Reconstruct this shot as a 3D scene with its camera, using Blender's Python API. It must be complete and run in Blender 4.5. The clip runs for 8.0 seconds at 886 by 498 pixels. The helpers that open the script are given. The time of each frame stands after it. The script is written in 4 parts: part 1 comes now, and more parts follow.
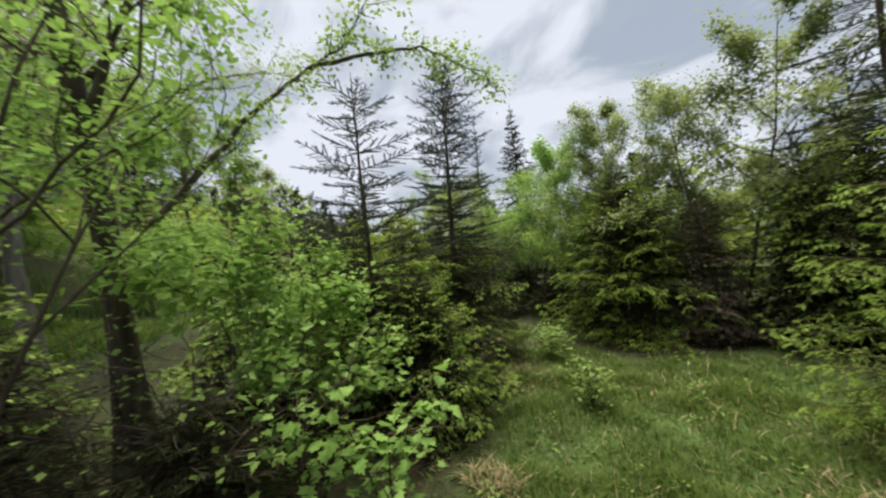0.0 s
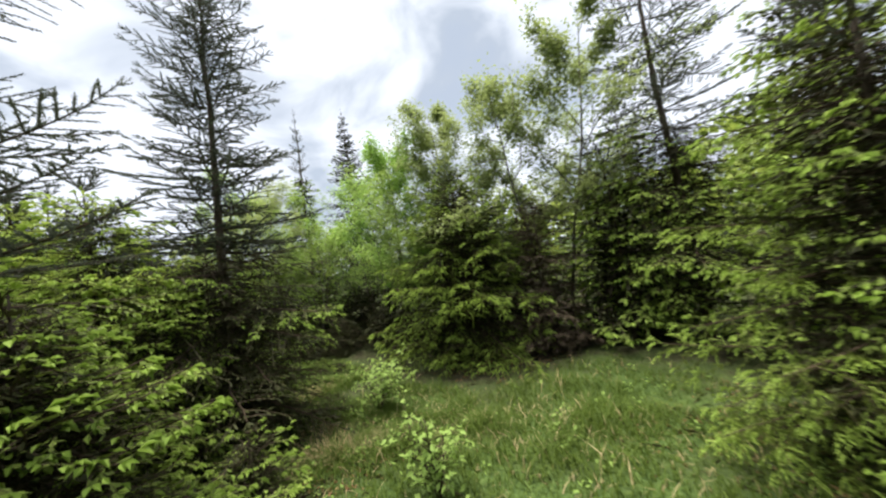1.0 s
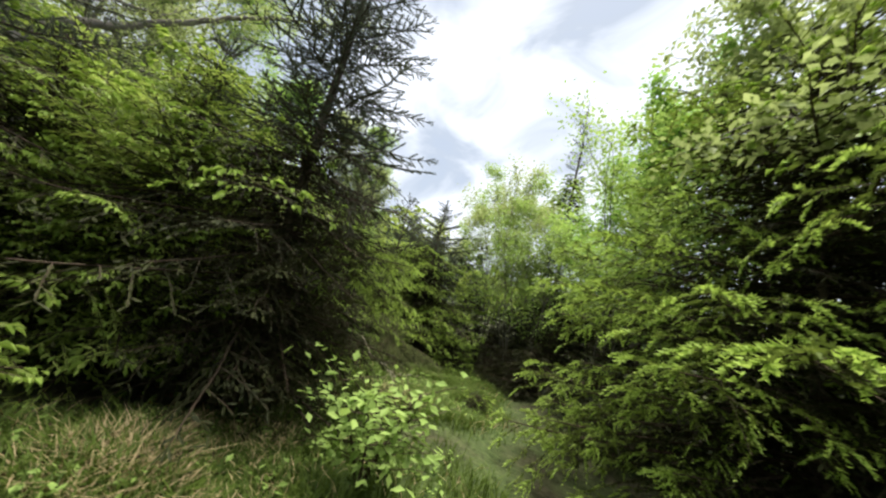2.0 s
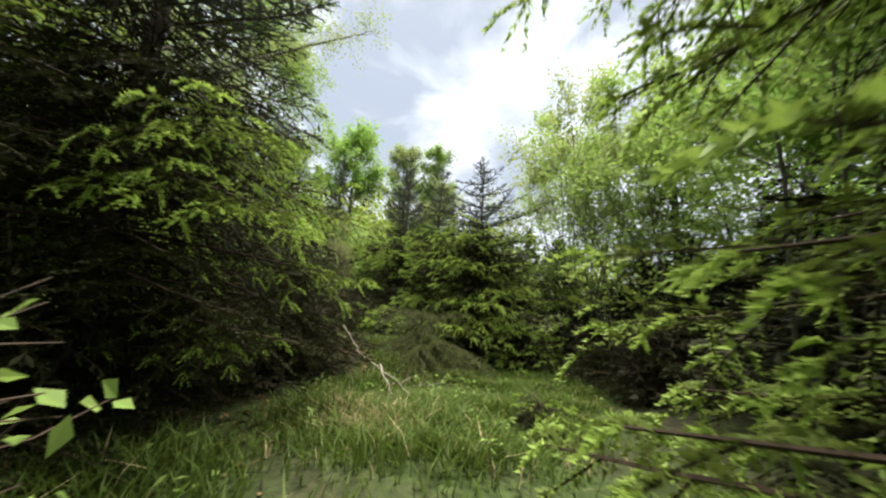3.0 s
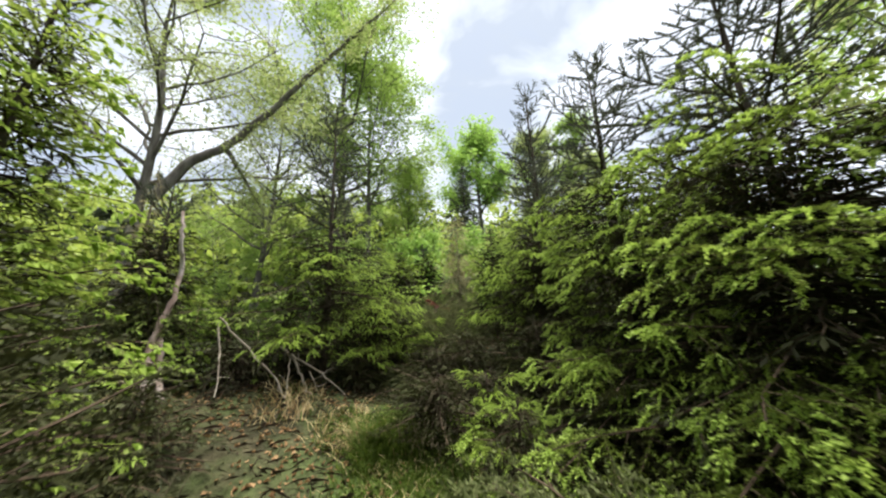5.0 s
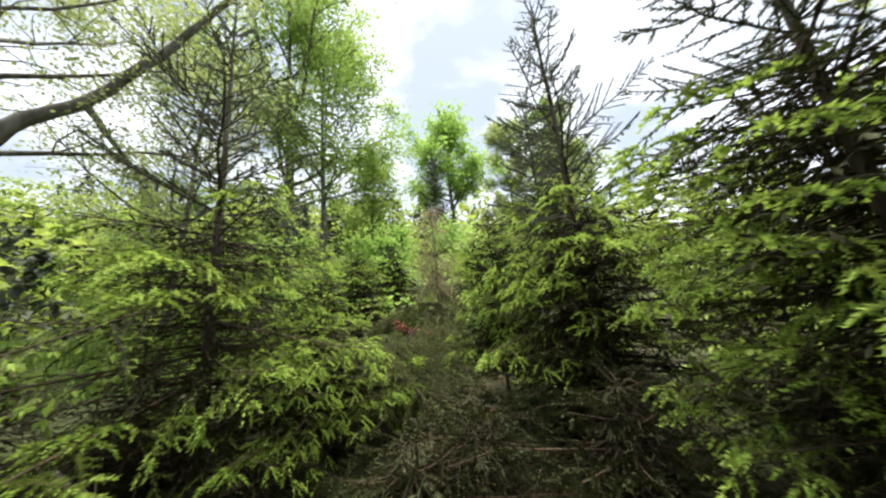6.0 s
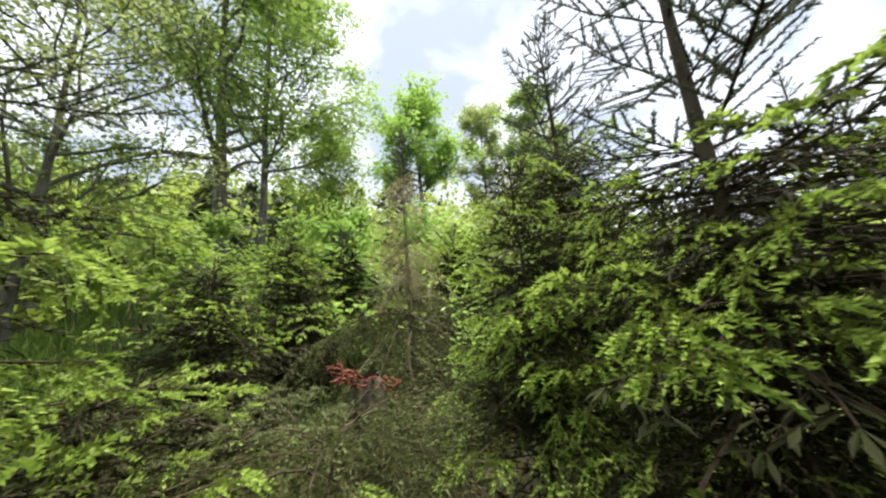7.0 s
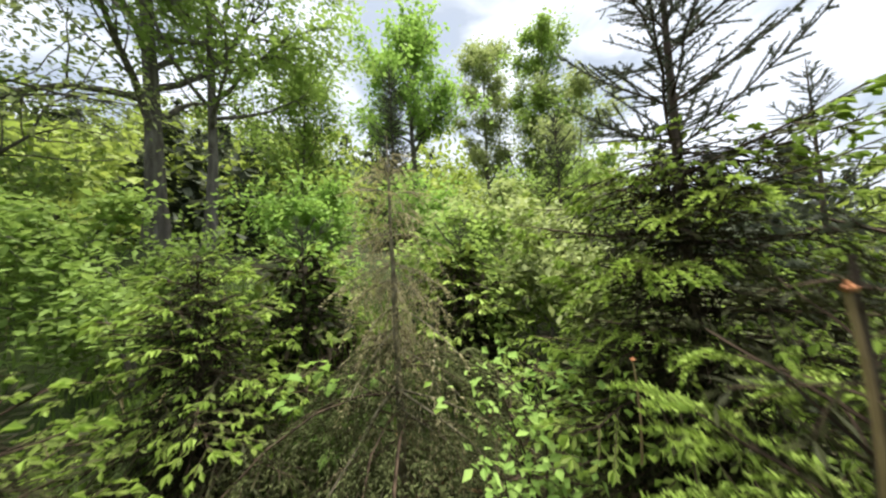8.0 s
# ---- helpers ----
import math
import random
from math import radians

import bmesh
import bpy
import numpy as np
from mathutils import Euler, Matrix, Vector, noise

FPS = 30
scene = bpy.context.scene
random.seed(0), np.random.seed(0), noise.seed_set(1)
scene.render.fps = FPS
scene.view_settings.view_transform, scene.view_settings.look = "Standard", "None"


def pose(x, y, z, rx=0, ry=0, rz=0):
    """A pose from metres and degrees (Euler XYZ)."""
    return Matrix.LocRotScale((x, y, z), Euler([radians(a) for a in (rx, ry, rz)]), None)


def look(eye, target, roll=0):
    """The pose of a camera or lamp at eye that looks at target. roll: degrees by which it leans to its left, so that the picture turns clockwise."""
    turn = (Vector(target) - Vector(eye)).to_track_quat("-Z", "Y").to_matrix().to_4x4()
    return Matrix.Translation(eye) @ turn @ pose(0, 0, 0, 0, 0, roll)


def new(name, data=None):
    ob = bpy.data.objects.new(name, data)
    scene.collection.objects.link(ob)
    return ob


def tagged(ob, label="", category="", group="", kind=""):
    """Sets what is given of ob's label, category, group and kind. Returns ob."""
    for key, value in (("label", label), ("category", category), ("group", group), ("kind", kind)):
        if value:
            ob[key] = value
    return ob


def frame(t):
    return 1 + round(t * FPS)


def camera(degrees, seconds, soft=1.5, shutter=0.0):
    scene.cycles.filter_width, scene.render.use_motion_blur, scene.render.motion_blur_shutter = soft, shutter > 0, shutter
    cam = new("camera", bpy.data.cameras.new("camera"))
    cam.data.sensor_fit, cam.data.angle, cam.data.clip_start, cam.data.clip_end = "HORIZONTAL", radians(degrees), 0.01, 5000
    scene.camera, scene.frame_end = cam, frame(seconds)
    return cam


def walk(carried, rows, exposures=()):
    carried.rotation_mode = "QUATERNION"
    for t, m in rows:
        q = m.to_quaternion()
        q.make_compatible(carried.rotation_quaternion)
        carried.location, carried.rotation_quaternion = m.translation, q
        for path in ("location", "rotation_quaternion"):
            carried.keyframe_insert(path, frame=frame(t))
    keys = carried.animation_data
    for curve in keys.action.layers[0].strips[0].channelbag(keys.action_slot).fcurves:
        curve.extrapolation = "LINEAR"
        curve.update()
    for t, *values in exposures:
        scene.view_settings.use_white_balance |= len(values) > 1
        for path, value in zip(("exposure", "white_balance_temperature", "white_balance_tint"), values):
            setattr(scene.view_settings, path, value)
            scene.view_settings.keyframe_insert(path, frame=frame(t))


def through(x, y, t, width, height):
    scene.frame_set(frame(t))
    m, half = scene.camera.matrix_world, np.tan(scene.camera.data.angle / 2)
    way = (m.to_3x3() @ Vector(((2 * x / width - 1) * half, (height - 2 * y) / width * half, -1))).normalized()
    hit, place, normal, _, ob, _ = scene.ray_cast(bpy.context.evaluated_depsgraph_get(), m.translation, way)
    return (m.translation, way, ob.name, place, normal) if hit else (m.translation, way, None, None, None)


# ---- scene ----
cam = camera(108.7, 8.0, soft=2.25, shutter=0.12)
PATH = [
    (0, (0.241, 0.04, 1.387), (0.17, 2.038, 1.439), -6.4),
    (0.1, (0.266, 0.094, 1.368), (0.342, 2.092, 1.362), -5.6),
    (0.2, (0.281, 0.173, 1.339), (0.516, 2.158, 1.297), -5.2),
    (0.3, (0.311, 0.268, 1.304), (0.699, 2.229, 1.236), -5.4),
    (0.4, (0.354, 0.386, 1.259), (0.901, 2.308, 1.17), -5.5),
    (0.5, (0.4, 0.524, 1.22), (1.103, 2.393, 1.113), -6.0),
    (0.6, (0.463, 0.718, 1.169), (1.319, 2.522, 1.066), -6.9),
    (0.7, (0.562, 0.941, 1.122), (1.533, 2.688, 1.06), -8.0),
    (0.8, (0.678, 1.175, 1.086), (1.697, 2.896, 1.077), -9.4),
    (0.9, (0.82, 1.428, 1.062), (1.798, 3.171, 1.12), -9.9),
    (1, (0.964, 1.683, 1.03), (1.813, 3.49, 1.138), -9.6),
    (1.1, (1.14, 1.912, 0.958), (1.832, 3.782, 1.116), -9.0),
    (1.2, (1.319, 2.163, 0.919), (1.842, 4.083, 1.117), -8.1),
    (1.3, (1.5, 2.391, 0.853), (1.839, 4.348, 1.09), -6.3),
    (1.5, (1.957, 2.978, 0.684), (1.899, 4.952, 0.999), -1.2),
    (1.6, (2.181, 3.266, 0.621), (1.919, 5.221, 0.953), 1.6),
    (1.7, (2.365, 3.509, 0.558), (1.907, 5.425, 0.902), 4.4),
    (1.9, (2.7, 4.113, 0.402), (1.856, 5.885, 0.785), 11.5),
    (2, (2.83, 4.339, 0.368), (1.844, 6.038, 0.744), 13.5),
    (2.1, (2.923, 4.572, 0.275), (1.845, 6.211, 0.665), 13.1),
    (2.2, (3.022, 4.857, 0.189), (1.843, 6.415, 0.616), 11.1),
    (2.75, (2.93, 5.95, -0.03), (1.576, 7.352, 0.42), 7.0),
    (3.3, (2.209, 6.821, -0.079), (0.616, 7.932, 0.399), 0.1),
    (3.5, (1.975, 7.131, 0.028), (0.306, 8.117, 0.521), -0.5),
    (3.7, (1.741, 7.456, 0.062), (0.001, 8.304, 0.568), 0.1),
    (4, (1.441, 7.902, 0.073), (-0.391, 8.497, 0.611), 1.4),
    (4.2, (1.255, 8.147, 0.089), (-0.622, 8.525, 0.67), 3.3),
    (5.3, (-0.133, 8.208, 0.649), (-2.0, 8.733, 1.135), -3.8),
    (5.5, (-0.428, 8.276, 0.727), (-2.292, 8.837, 1.187), -4.3),
    (5.6, (-0.582, 8.31, 0.758), (-2.444, 8.891, 1.2), -4.8),
    (5.8, (-0.901, 8.407, 0.801), (-2.746, 9.019, 1.275), -5.2),
    (6, (-1.252, 8.506, 0.827), (-3.072, 9.168, 1.329), -5.4),
    (6.2, (-1.59, 8.592, 0.864), (-3.386, 9.309, 1.373), -5.5),
    (6.3, (-1.773, 8.662, 0.873), (-3.553, 9.4, 1.407), -5.9),
    (6.5, (-2.065, 8.726, 0.96), (-3.824, 9.511, 1.499), -5.5),
    (6.7, (-2.348, 8.804, 1.051), (-4.09, 9.63, 1.581), -5.3),
    (7, (-2.658, 8.879, 1.144), (-4.402, 9.754, 1.583), -4.8),
    (7.2, (-2.889, 8.924, 1.211), (-4.63, 9.828, 1.604), -4.5),
    (7.5, (-3.214, 9.037, 1.45), (-4.966, 9.947, 1.77), -3.6),
    (7.7, (-3.444, 9.117, 1.655), (-5.2, 10.035, 1.922), -3.2),
    (8, (-3.839, 9.347, 2.008), (-5.6, 10.286, 2.144), -3.2),
]
walk(cam, [(t, look(eye, target, roll)) for t, eye, target, roll in PATH],
     exposures=[(0.0, 0.9), (0.5, 1.27), (1.0, 1.34), (1.5, 1.32), (2.0, 1.45), (3.5, 1.42), (4.0, 1.45), (5.5, 1.67), (6.0, 1.75), (7.0, 1.7), (8.0, 1.5)])

# ---- light: bright overcast sky, sun veiled by cloud ahead of the walk ----
SUN_AZ, SUN_EL = 40.0, 82.0        # degrees to the left of +y, above the horizon
world = bpy.data.worlds.new("sky")
scene.world = world
world.use_nodes = True
wn, wl = world.node_tree.nodes, world.node_tree.links
wn.clear()
sky = wn.new("ShaderNodeTexSky")
sky.sky_type, sky.sun_disc = "NISHITA", False
sky.sun_elevation, sky.sun_rotation = radians(SUN_EL), radians(-SUN_AZ)
sky.air_density, sky.dust_density = 1.0, 2.0
coords = wn.new("ShaderNodeTexCoord")
stretch = wn.new("ShaderNodeMapping")
stretch.inputs["Scale"].default_value = (1.0, 1.0, 1.7)
stretch.inputs["Location"].default_value = (0.7, 0.35, 0.2)
wl.new(coords.outputs["Generated"], stretch.inputs["Vector"])
cloud = wn.new("ShaderNodeTexNoise")
cloud.inputs["Scale"].default_value = 3.4
cloud.inputs["Detail"].default_value = 5.0
cloud.inputs["Roughness"].default_value = 0.5
cloud.inputs["Distortion"].default_value = 0.5
wl.new(stretch.outputs["Vector"], cloud.inputs["Vector"])
cover = wn.new("ShaderNodeValToRGB")      # how far cloud hides the blue
cover.color_ramp.elements[0].position, cover.color_ramp.elements[0].color = 0.36, (0.75, 0.75, 0.75, 1)
cover.color_ramp.elements[1].position, cover.color_ramp.elements[1].color = 0.52, (1, 1, 1, 1)
wl.new(cloud.outputs["Fac"], cover.inputs["Fac"])
tone = wn.new("ShaderNodeValToRGB")       # thin white cloud to thick grey cloud
tone.color_ramp.elements[0].position, tone.color_ramp.elements[0].color = 0.40, (3.2, 3.55, 4.0, 1)
tone.color_ramp.elements[1].position, tone.color_ramp.elements[1].color = 0.58, (5.5, 5.85, 6.55, 1)
wl.new(cloud.outputs["Fac"], tone.inputs["Fac"])
blend = wn.new("ShaderNodeMix")
blend.data_type = "RGBA"
wl.new(cover.outputs["Color"], blend.inputs["Factor"])
wl.new(sky.outputs["Color"], blend.inputs["A"])
wl.new(tone.outputs["Color"], blend.inputs["B"])
backg = wn.new("ShaderNodeBackground")
backg.inputs["Strength"].default_value = 0.078
wl.new(blend.outputs["Result"], backg.inputs["Color"])
wout = wn.new("ShaderNodeOutputWorld")
wl.new(backg.outputs["Background"], wout.inputs["Surface"])

sun_lamp = bpy.data.lights.new("sun", "SUN")
sun_lamp.energy, sun_lamp.angle, sun_lamp.color = 5.0, radians(40), (1.0, 0.95, 0.87)
sun = new("sun", sun_lamp)
sa, se = radians(SUN_AZ), radians(SUN_EL)
sun.matrix_world = look((-30 * math.sin(sa) * math.cos(se), 30 * math.cos(sa) * math.cos(se), 30 * math.sin(se)), (0, 0, 0))


# ---- materials ----
def material(name, build):
    m = bpy.data.materials.new(name)
    m.use_nodes = True
    nodes, links = m.node_tree.nodes, m.node_tree.links
    nodes.clear()
    out = nodes.new("ShaderNodeOutputMaterial")
    links.new(build(nodes, links), out.inputs["Surface"])
    return m


def noise_ramp(nodes, links, scale, stops, detail=4.0, coord="Object", squash=(1, 1, 1)):
    tc = nodes.new("ShaderNodeTexCoord")
    mp = nodes.new("ShaderNodeMapping")
    mp.inputs["Scale"].default_value = squash
    links.new(tc.outputs[coord], mp.inputs["Vector"])
    n = nodes.new("ShaderNodeTexNoise")
    n.inputs["Scale"].default_value, n.inputs["Detail"].default_value = scale, detail
    links.new(mp.outputs["Vector"], n.inputs["Vector"])
    r = nodes.new("ShaderNodeValToRGB")
    while len(r.color_ramp.elements) < len(stops):
        r.color_ramp.elements.new(0.5)
    for e, (p, c) in zip(r.color_ramp.elements, stops):
        e.position, e.color = p, (*c, 1)
    links.new(n.outputs["Fac"], r.inputs["Fac"])
    return n, r


def leaf_material(name, dark, mid, light, through=0.35, rough=0.5):
    """Foliage: colour varies from leaf to leaf and from bough to bough; some light passes through."""
    def build(nodes, links):
        geo = nodes.new("ShaderNodeNewGeometry")
        info = nodes.new("ShaderNodeObjectInfo")
        ramp = nodes.new("ShaderNodeValToRGB")
        ramp.color_ramp.elements.new(0.5)
        for e, (p, c) in zip(ramp.color_ramp.elements, ((0.0, dark), (0.5, mid), (1.0, light))):
            e.position, e.color = p, (*c, 1)
        add = nodes.new("ShaderNodeMath")
        add.operation = "MULTIPLY_ADD"
        add.inputs[1].default_value = 0.65
        half = nodes.new("ShaderNodeMath")
        half.operation = "MULTIPLY"
        half.inputs[1].default_value = 0.35
        links.new(info.outputs["Random"], half.inputs[0])
        links.new(geo.outputs["Random Per Island"], add.inputs[0])
        links.new(half.outputs[0], add.inputs[2])
        links.new(add.outputs[0], ramp.inputs["Fac"])
        b = nodes.new("ShaderNodeBsdfPrincipled")
        b.inputs["Roughness"].default_value = rough
        b.inputs["Specular IOR Level"].default_value = 0.08
        links.new(ramp.outputs["Color"], b.inputs["Base Color"])
        t = nodes.new("ShaderNodeBsdfTranslucent")
        warm = nodes.new("ShaderNodeMix")
        warm.data_type, warm.blend_type = "RGBA", "MULTIPLY"
        warm.inputs["Factor"].default_value = 1.0
        warm.inputs["B"].default_value = (1.05, 1.04, 0.90, 1)
        links.new(ramp.outputs["Color"], warm.inputs["A"])
        links.new(warm.outputs["Result"], t.inputs["Color"])
        mix = nodes.new("ShaderNodeMixShader")
        mix.inputs[0].default_value = through
        links.new(b.outputs[0], mix.inputs[1])
        links.new(t.outputs[0], mix.inputs[2])
        return mix.outputs[0]
    return material(name, build)


def bark_material(name, dark, mid, light, scale=14.0, squash=(1, 1, 0.25), bump=0.5, rough=0.9):
    def build(nodes, links):
        n, r = noise_ramp(nodes, links, scale, ((0.3, dark), (0.5, mid), (0.72, light)), 6.0, "Object", squash)
        b = nodes.new("ShaderNodeBsdfPrincipled")
        b.inputs["Roughness"].default_value = rough
        b.inputs["Specular IOR Level"].default_value = 0.2
        links.new(r.outputs["Color"], b.inputs["Base Color"])
        bp = nodes.new("ShaderNodeBump")
        bp.inputs["Strength"].default_value, bp.inputs["Distance"].default_value = bump, 0.02
        links.new(n.outputs["Fac"], bp.inputs["Height"])
        links.new(bp.outputs["Normal"], b.inputs["Normal"])
        return b.outputs[0]
    return material(name, build)


# old needles darkened for shade within the bough, rim needles lightened as if lit
SHADED_OLD_NEEDLE = leaf_material("shaded_old_needle", (0.016, 0.019, 0.008), (0.029, 0.033, 0.012), (0.052, 0.057, 0.020), 0.15, 0.6)
MID_NEEDLE = leaf_material("lit_young_needle", (0.070, 0.098, 0.021), (0.115, 0.157, 0.032), (0.174, 0.225, 0.049), 0.28, 0.55)
FRESH_NEEDLE = leaf_material("fresh_needle", (0.165, 0.222, 0.047), (0.246, 0.325, 0.070), (0.338, 0.420, 0.108), 0.45, 0.55)
# near-black brown: the shade inside the crowns is put into this colour
INNER_NEEDLE = leaf_material("shaded_inner_twig", (0.018, 0.015, 0.009), (0.032, 0.027, 0.016), (0.056, 0.047, 0.028), 0.1, 0.8)
DEAD_NEEDLE = leaf_material("dead_needle", (0.060, 0.046, 0.032), (0.095, 0.076, 0.053), (0.140, 0.115, 0.082), 0.2, 0.8)
NEW_NEEDLE = leaf_material("new_needle", (0.202, 0.300, 0.057), (0.273, 0.385, 0.080), (0.362, 0.475, 0.118), 0.40, 0.5)
DARK_NEEDLE = leaf_material("dark_needle", (0.043, 0.052, 0.036), (0.065, 0.078, 0.052), (0.096, 0.110, 0.070), 0.25, 0.6)
GREY_NEEDLE = leaf_material("lichen_twig", (0.231, 0.205, 0.110), (0.319, 0.289, 0.160), (0.418, 0.383, 0.231), 0.35, 0.8)
MOSS_NEEDLE = leaf_material("juniper_needle", (0.054, 0.066, 0.027), (0.094, 0.112, 0.043), (0.152, 0.175, 0.072), 0.30, 0.7)
LEAF = leaf_material("leaf_green", (0.173, 0.262, 0.064), (0.243, 0.352, 0.091), (0.334, 0.445, 0.128), 0.46)
LEAF_BRIGHT = leaf_material("leaf_bright", (0.169, 0.292, 0.064), (0.239, 0.382, 0.091), (0.328, 0.470, 0.128), 0.46)
LEAF_PALE = leaf_material("leaf_pale", (0.199, 0.248, 0.099), (0.274, 0.330, 0.134), (0.361, 0.410, 0.185), 0.46)
LEAF_FAR = leaf_material("leaf_far", (0.145, 0.200, 0.042), (0.209, 0.275, 0.059), (0.291, 0.355, 0.084), 0.45)
GRASS = leaf_material("grass_blade", (0.040, 0.066, 0.012), (0.062, 0.096, 0.016), (0.096, 0.134, 0.024), 0.35)
FIELD_GRASS = leaf_material("field_grass_blade", (0.090, 0.150, 0.028), (0.130, 0.205, 0.040), (0.180, 0.265, 0.060), 0.40)
STRAW = leaf_material("dry_grass", (0.24, 0.19, 0.10), (0.34, 0.27, 0.15), (0.44, 0.36, 0.21), 0.3, 0.8)
DEAD_LEAF = leaf_material("dead_leaf", (0.10, 0.055, 0.028), (0.17, 0.10, 0.05), (0.27, 0.18, 0.095), 0.2, 0.8)
PINK_LEAF = leaf_material("old_dead_leaf", (0.12, 0.08, 0.075), (0.20, 0.14, 0.13), (0.30, 0.23, 0.22), 0.2, 0.8)
BARK = bark_material("spruce_bark", (0.045, 0.034, 0.026), (0.085, 0.065, 0.050), (0.15, 0.125, 0.10))
BARK_GREY = bark_material("grey_bark", (0.065, 0.058, 0.050), (0.125, 0.112, 0.095), (0.21, 0.195, 0.17), 10.0)
TWIG = bark_material("twig_bark", (0.022, 0.015, 0.010), (0.044, 0.030, 0.019), (0.074, 0.052, 0.034), 20.0, (1, 1, 1), 0.3)
LICHEN_BARK = bark_material("lichen_bark", (0.09, 0.075, 0.05), (0.17, 0.15, 0.10), (0.27, 0.25, 0.17), 24.0, (1, 1, 1), 0.3)
DEADWOOD = bark_material("bleached_deadwood", (0.15, 0.125, 0.10), (0.29, 0.25, 0.205), (0.44, 0.395, 0.34), 16.0, (1, 1, 0.3), 0.5)
PEELED = bark_material("peeling_bark", (0.128, 0.087, 0.073), (0.289, 0.221, 0.196), (0.468, 0.423, 0.402), 9.0, (1, 1, 0.4), 0.7)
REDWOOD = bark_material("red_rotten_wood", (0.055, 0.017, 0.011), (0.120, 0.036, 0.022), (0.175, 0.070, 0.046), 14.0, (1, 1, 0.4), 0.7)
SHOOT = bark_material("tan_shoot", (0.16, 0.12, 0.055), (0.25, 0.185, 0.09), (0.34, 0.26, 0.14), 40.0, (1, 1, 0.4), 0.3, 0.7)
BUD = bark_material("bud_scale", (0.26, 0.10, 0.05), (0.40, 0.17, 0.08), (0.52, 0.28, 0.13), 60.0, (1, 1, 1), 0.4, 0.6)


def ground_material():
    def build(nodes, links):
        n1, soil = noise_ramp(nodes, links, 9.0, ((0.3, (0.014, 0.011, 0.007)), (0.5, (0.027, 0.021, 0.013)), (0.7, (0.050, 0.040, 0.025))), 8.0)
        n2, moss = noise_ramp(nodes, links, 22.0, ((0.3, (0.030, 0.052, 0.014)), (0.55, (0.055, 0.088, 0.022)), (0.75, (0.085, 0.120, 0.036))), 6.0)
        n3, patch = noise_ramp(nodes, links, 2.2, ((0.40, (0, 0, 0)), (0.60, (1, 1, 1))), 5.0)
        turf = nodes.new("ShaderNodeAttribute")
        turf.attribute_name = "turf"
        where = nodes.new("ShaderNodeMix")
        where.data_type = "RGBA"
        where.inputs["A"].default_value = (0.12, 0.12, 0.12, 1)
        where.inputs["B"].default_value = (1, 1, 1, 1)
        edge = nodes.new("ShaderNodeMath")
        edge.operation = "MULTIPLY_ADD"
        edge.use_clamp = True
        edge.inputs[1].default_value = 0.45
        links.new(patch.outputs["Color"], edge.inputs[0])
        soft_edge = nodes.new("ShaderNodeMath")
        soft_edge.operation = "MULTIPLY"
        soft_edge.inputs[1].default_value = 0.75
        links.new(turf.outputs["Fac"], soft_edge.inputs[0])
        links.new(soft_edge.outputs[0], edge.inputs[2])
        links.new(edge.outputs[0], where.inputs["Factor"])
        mix = nodes.new("ShaderNodeMix")
        mix.data_type = "RGBA"
        links.new(where.outputs["Result"], mix.inputs["Factor"])
        links.new(soil.outputs["Color"], mix.inputs["A"])
        links.new(moss.outputs["Color"], mix.inputs["B"])
        b = nodes.new("ShaderNodeBsdfPrincipled")
        b.inputs["Roughness"].default_value = 0.95
        b.inputs["Specular IOR Level"].default_value = 0.15
        links.new(mix.outputs["Result"], b.inputs["Base Color"])
        bp = nodes.new("ShaderNodeBump")
        bp.inputs["Strength"].default_value, bp.inputs["Distance"].default_value = 0.8, 0.04
        links.new(n2.outputs["Fac"], bp.inputs["Height"])
        links.new(bp.outputs["Normal"], b.inputs["Normal"])
        return b.outputs[0]
    return material("forest_floor", build)


FLOOR = ground_material()

# ---- the lie of the land: heights known at places, smooth between, a wooded hill beyond ----
LAND = [(0, 0, -.25), (1.5, 3.7, -.55), (3.2, 6.5, -.80), (5, 4, -.60), (0, 6.3, -.75), (1.2, 7.9, -.68), (-.3, 9.2, -.69),
        (-1.1, 8.4, -.42), (-2.7, 8.3, -.15), (-3.3, 7.5, .05), (-4.6, 9.3, .20), (-5.9, 10.1, .55), (-7.3, 10.2, 1.4),
        (-11.5, 7.5, 2.7), (-11.5, 11.5, 2.5), (-16, 17, 3.2), (-10, 4, 1.1), (-6, 6, .5), (-4.7, 11.3, .1),
        (-1, 11, -.6), (1.5, 12.5, -.7), (7, 7, -.9), (6, 0, -.4), (-4, 2, -.1), (2.5, 15, -.6)]
LAND_A = np.array(LAND)


def heights(x, y):
    x, y = np.asarray(x, float), np.asarray(y, float)
    d2 = (x[..., None] - LAND_A[:, 0]) ** 2 + (y[..., None] - LAND_A[:, 1]) ** 2
    w = 1.0 / (d2 + 0.35) ** 1.6
    z = (w * LAND_A[:, 2]).sum(-1) / w.sum(-1)
    r = np.hypot(x + 4, y - 8)
    west = np.clip((-x - 16) / 60.0, 0, 1)
    z = z + west ** 1.3 * 26.0 + np.clip((r - 25) / 200.0, 0, 1) * 6.0
    z = z + 0.05 * np.sin(1.9 * x + 0.7 * y) * np.sin(1.3 * y - 0.8 * x) + 0.025 * np.sin(5.1 * x) * np.cos(4.3 * y)
    return z


def height(x, y):
    return float(heights(np.array([x]), np.array([y]))[0])


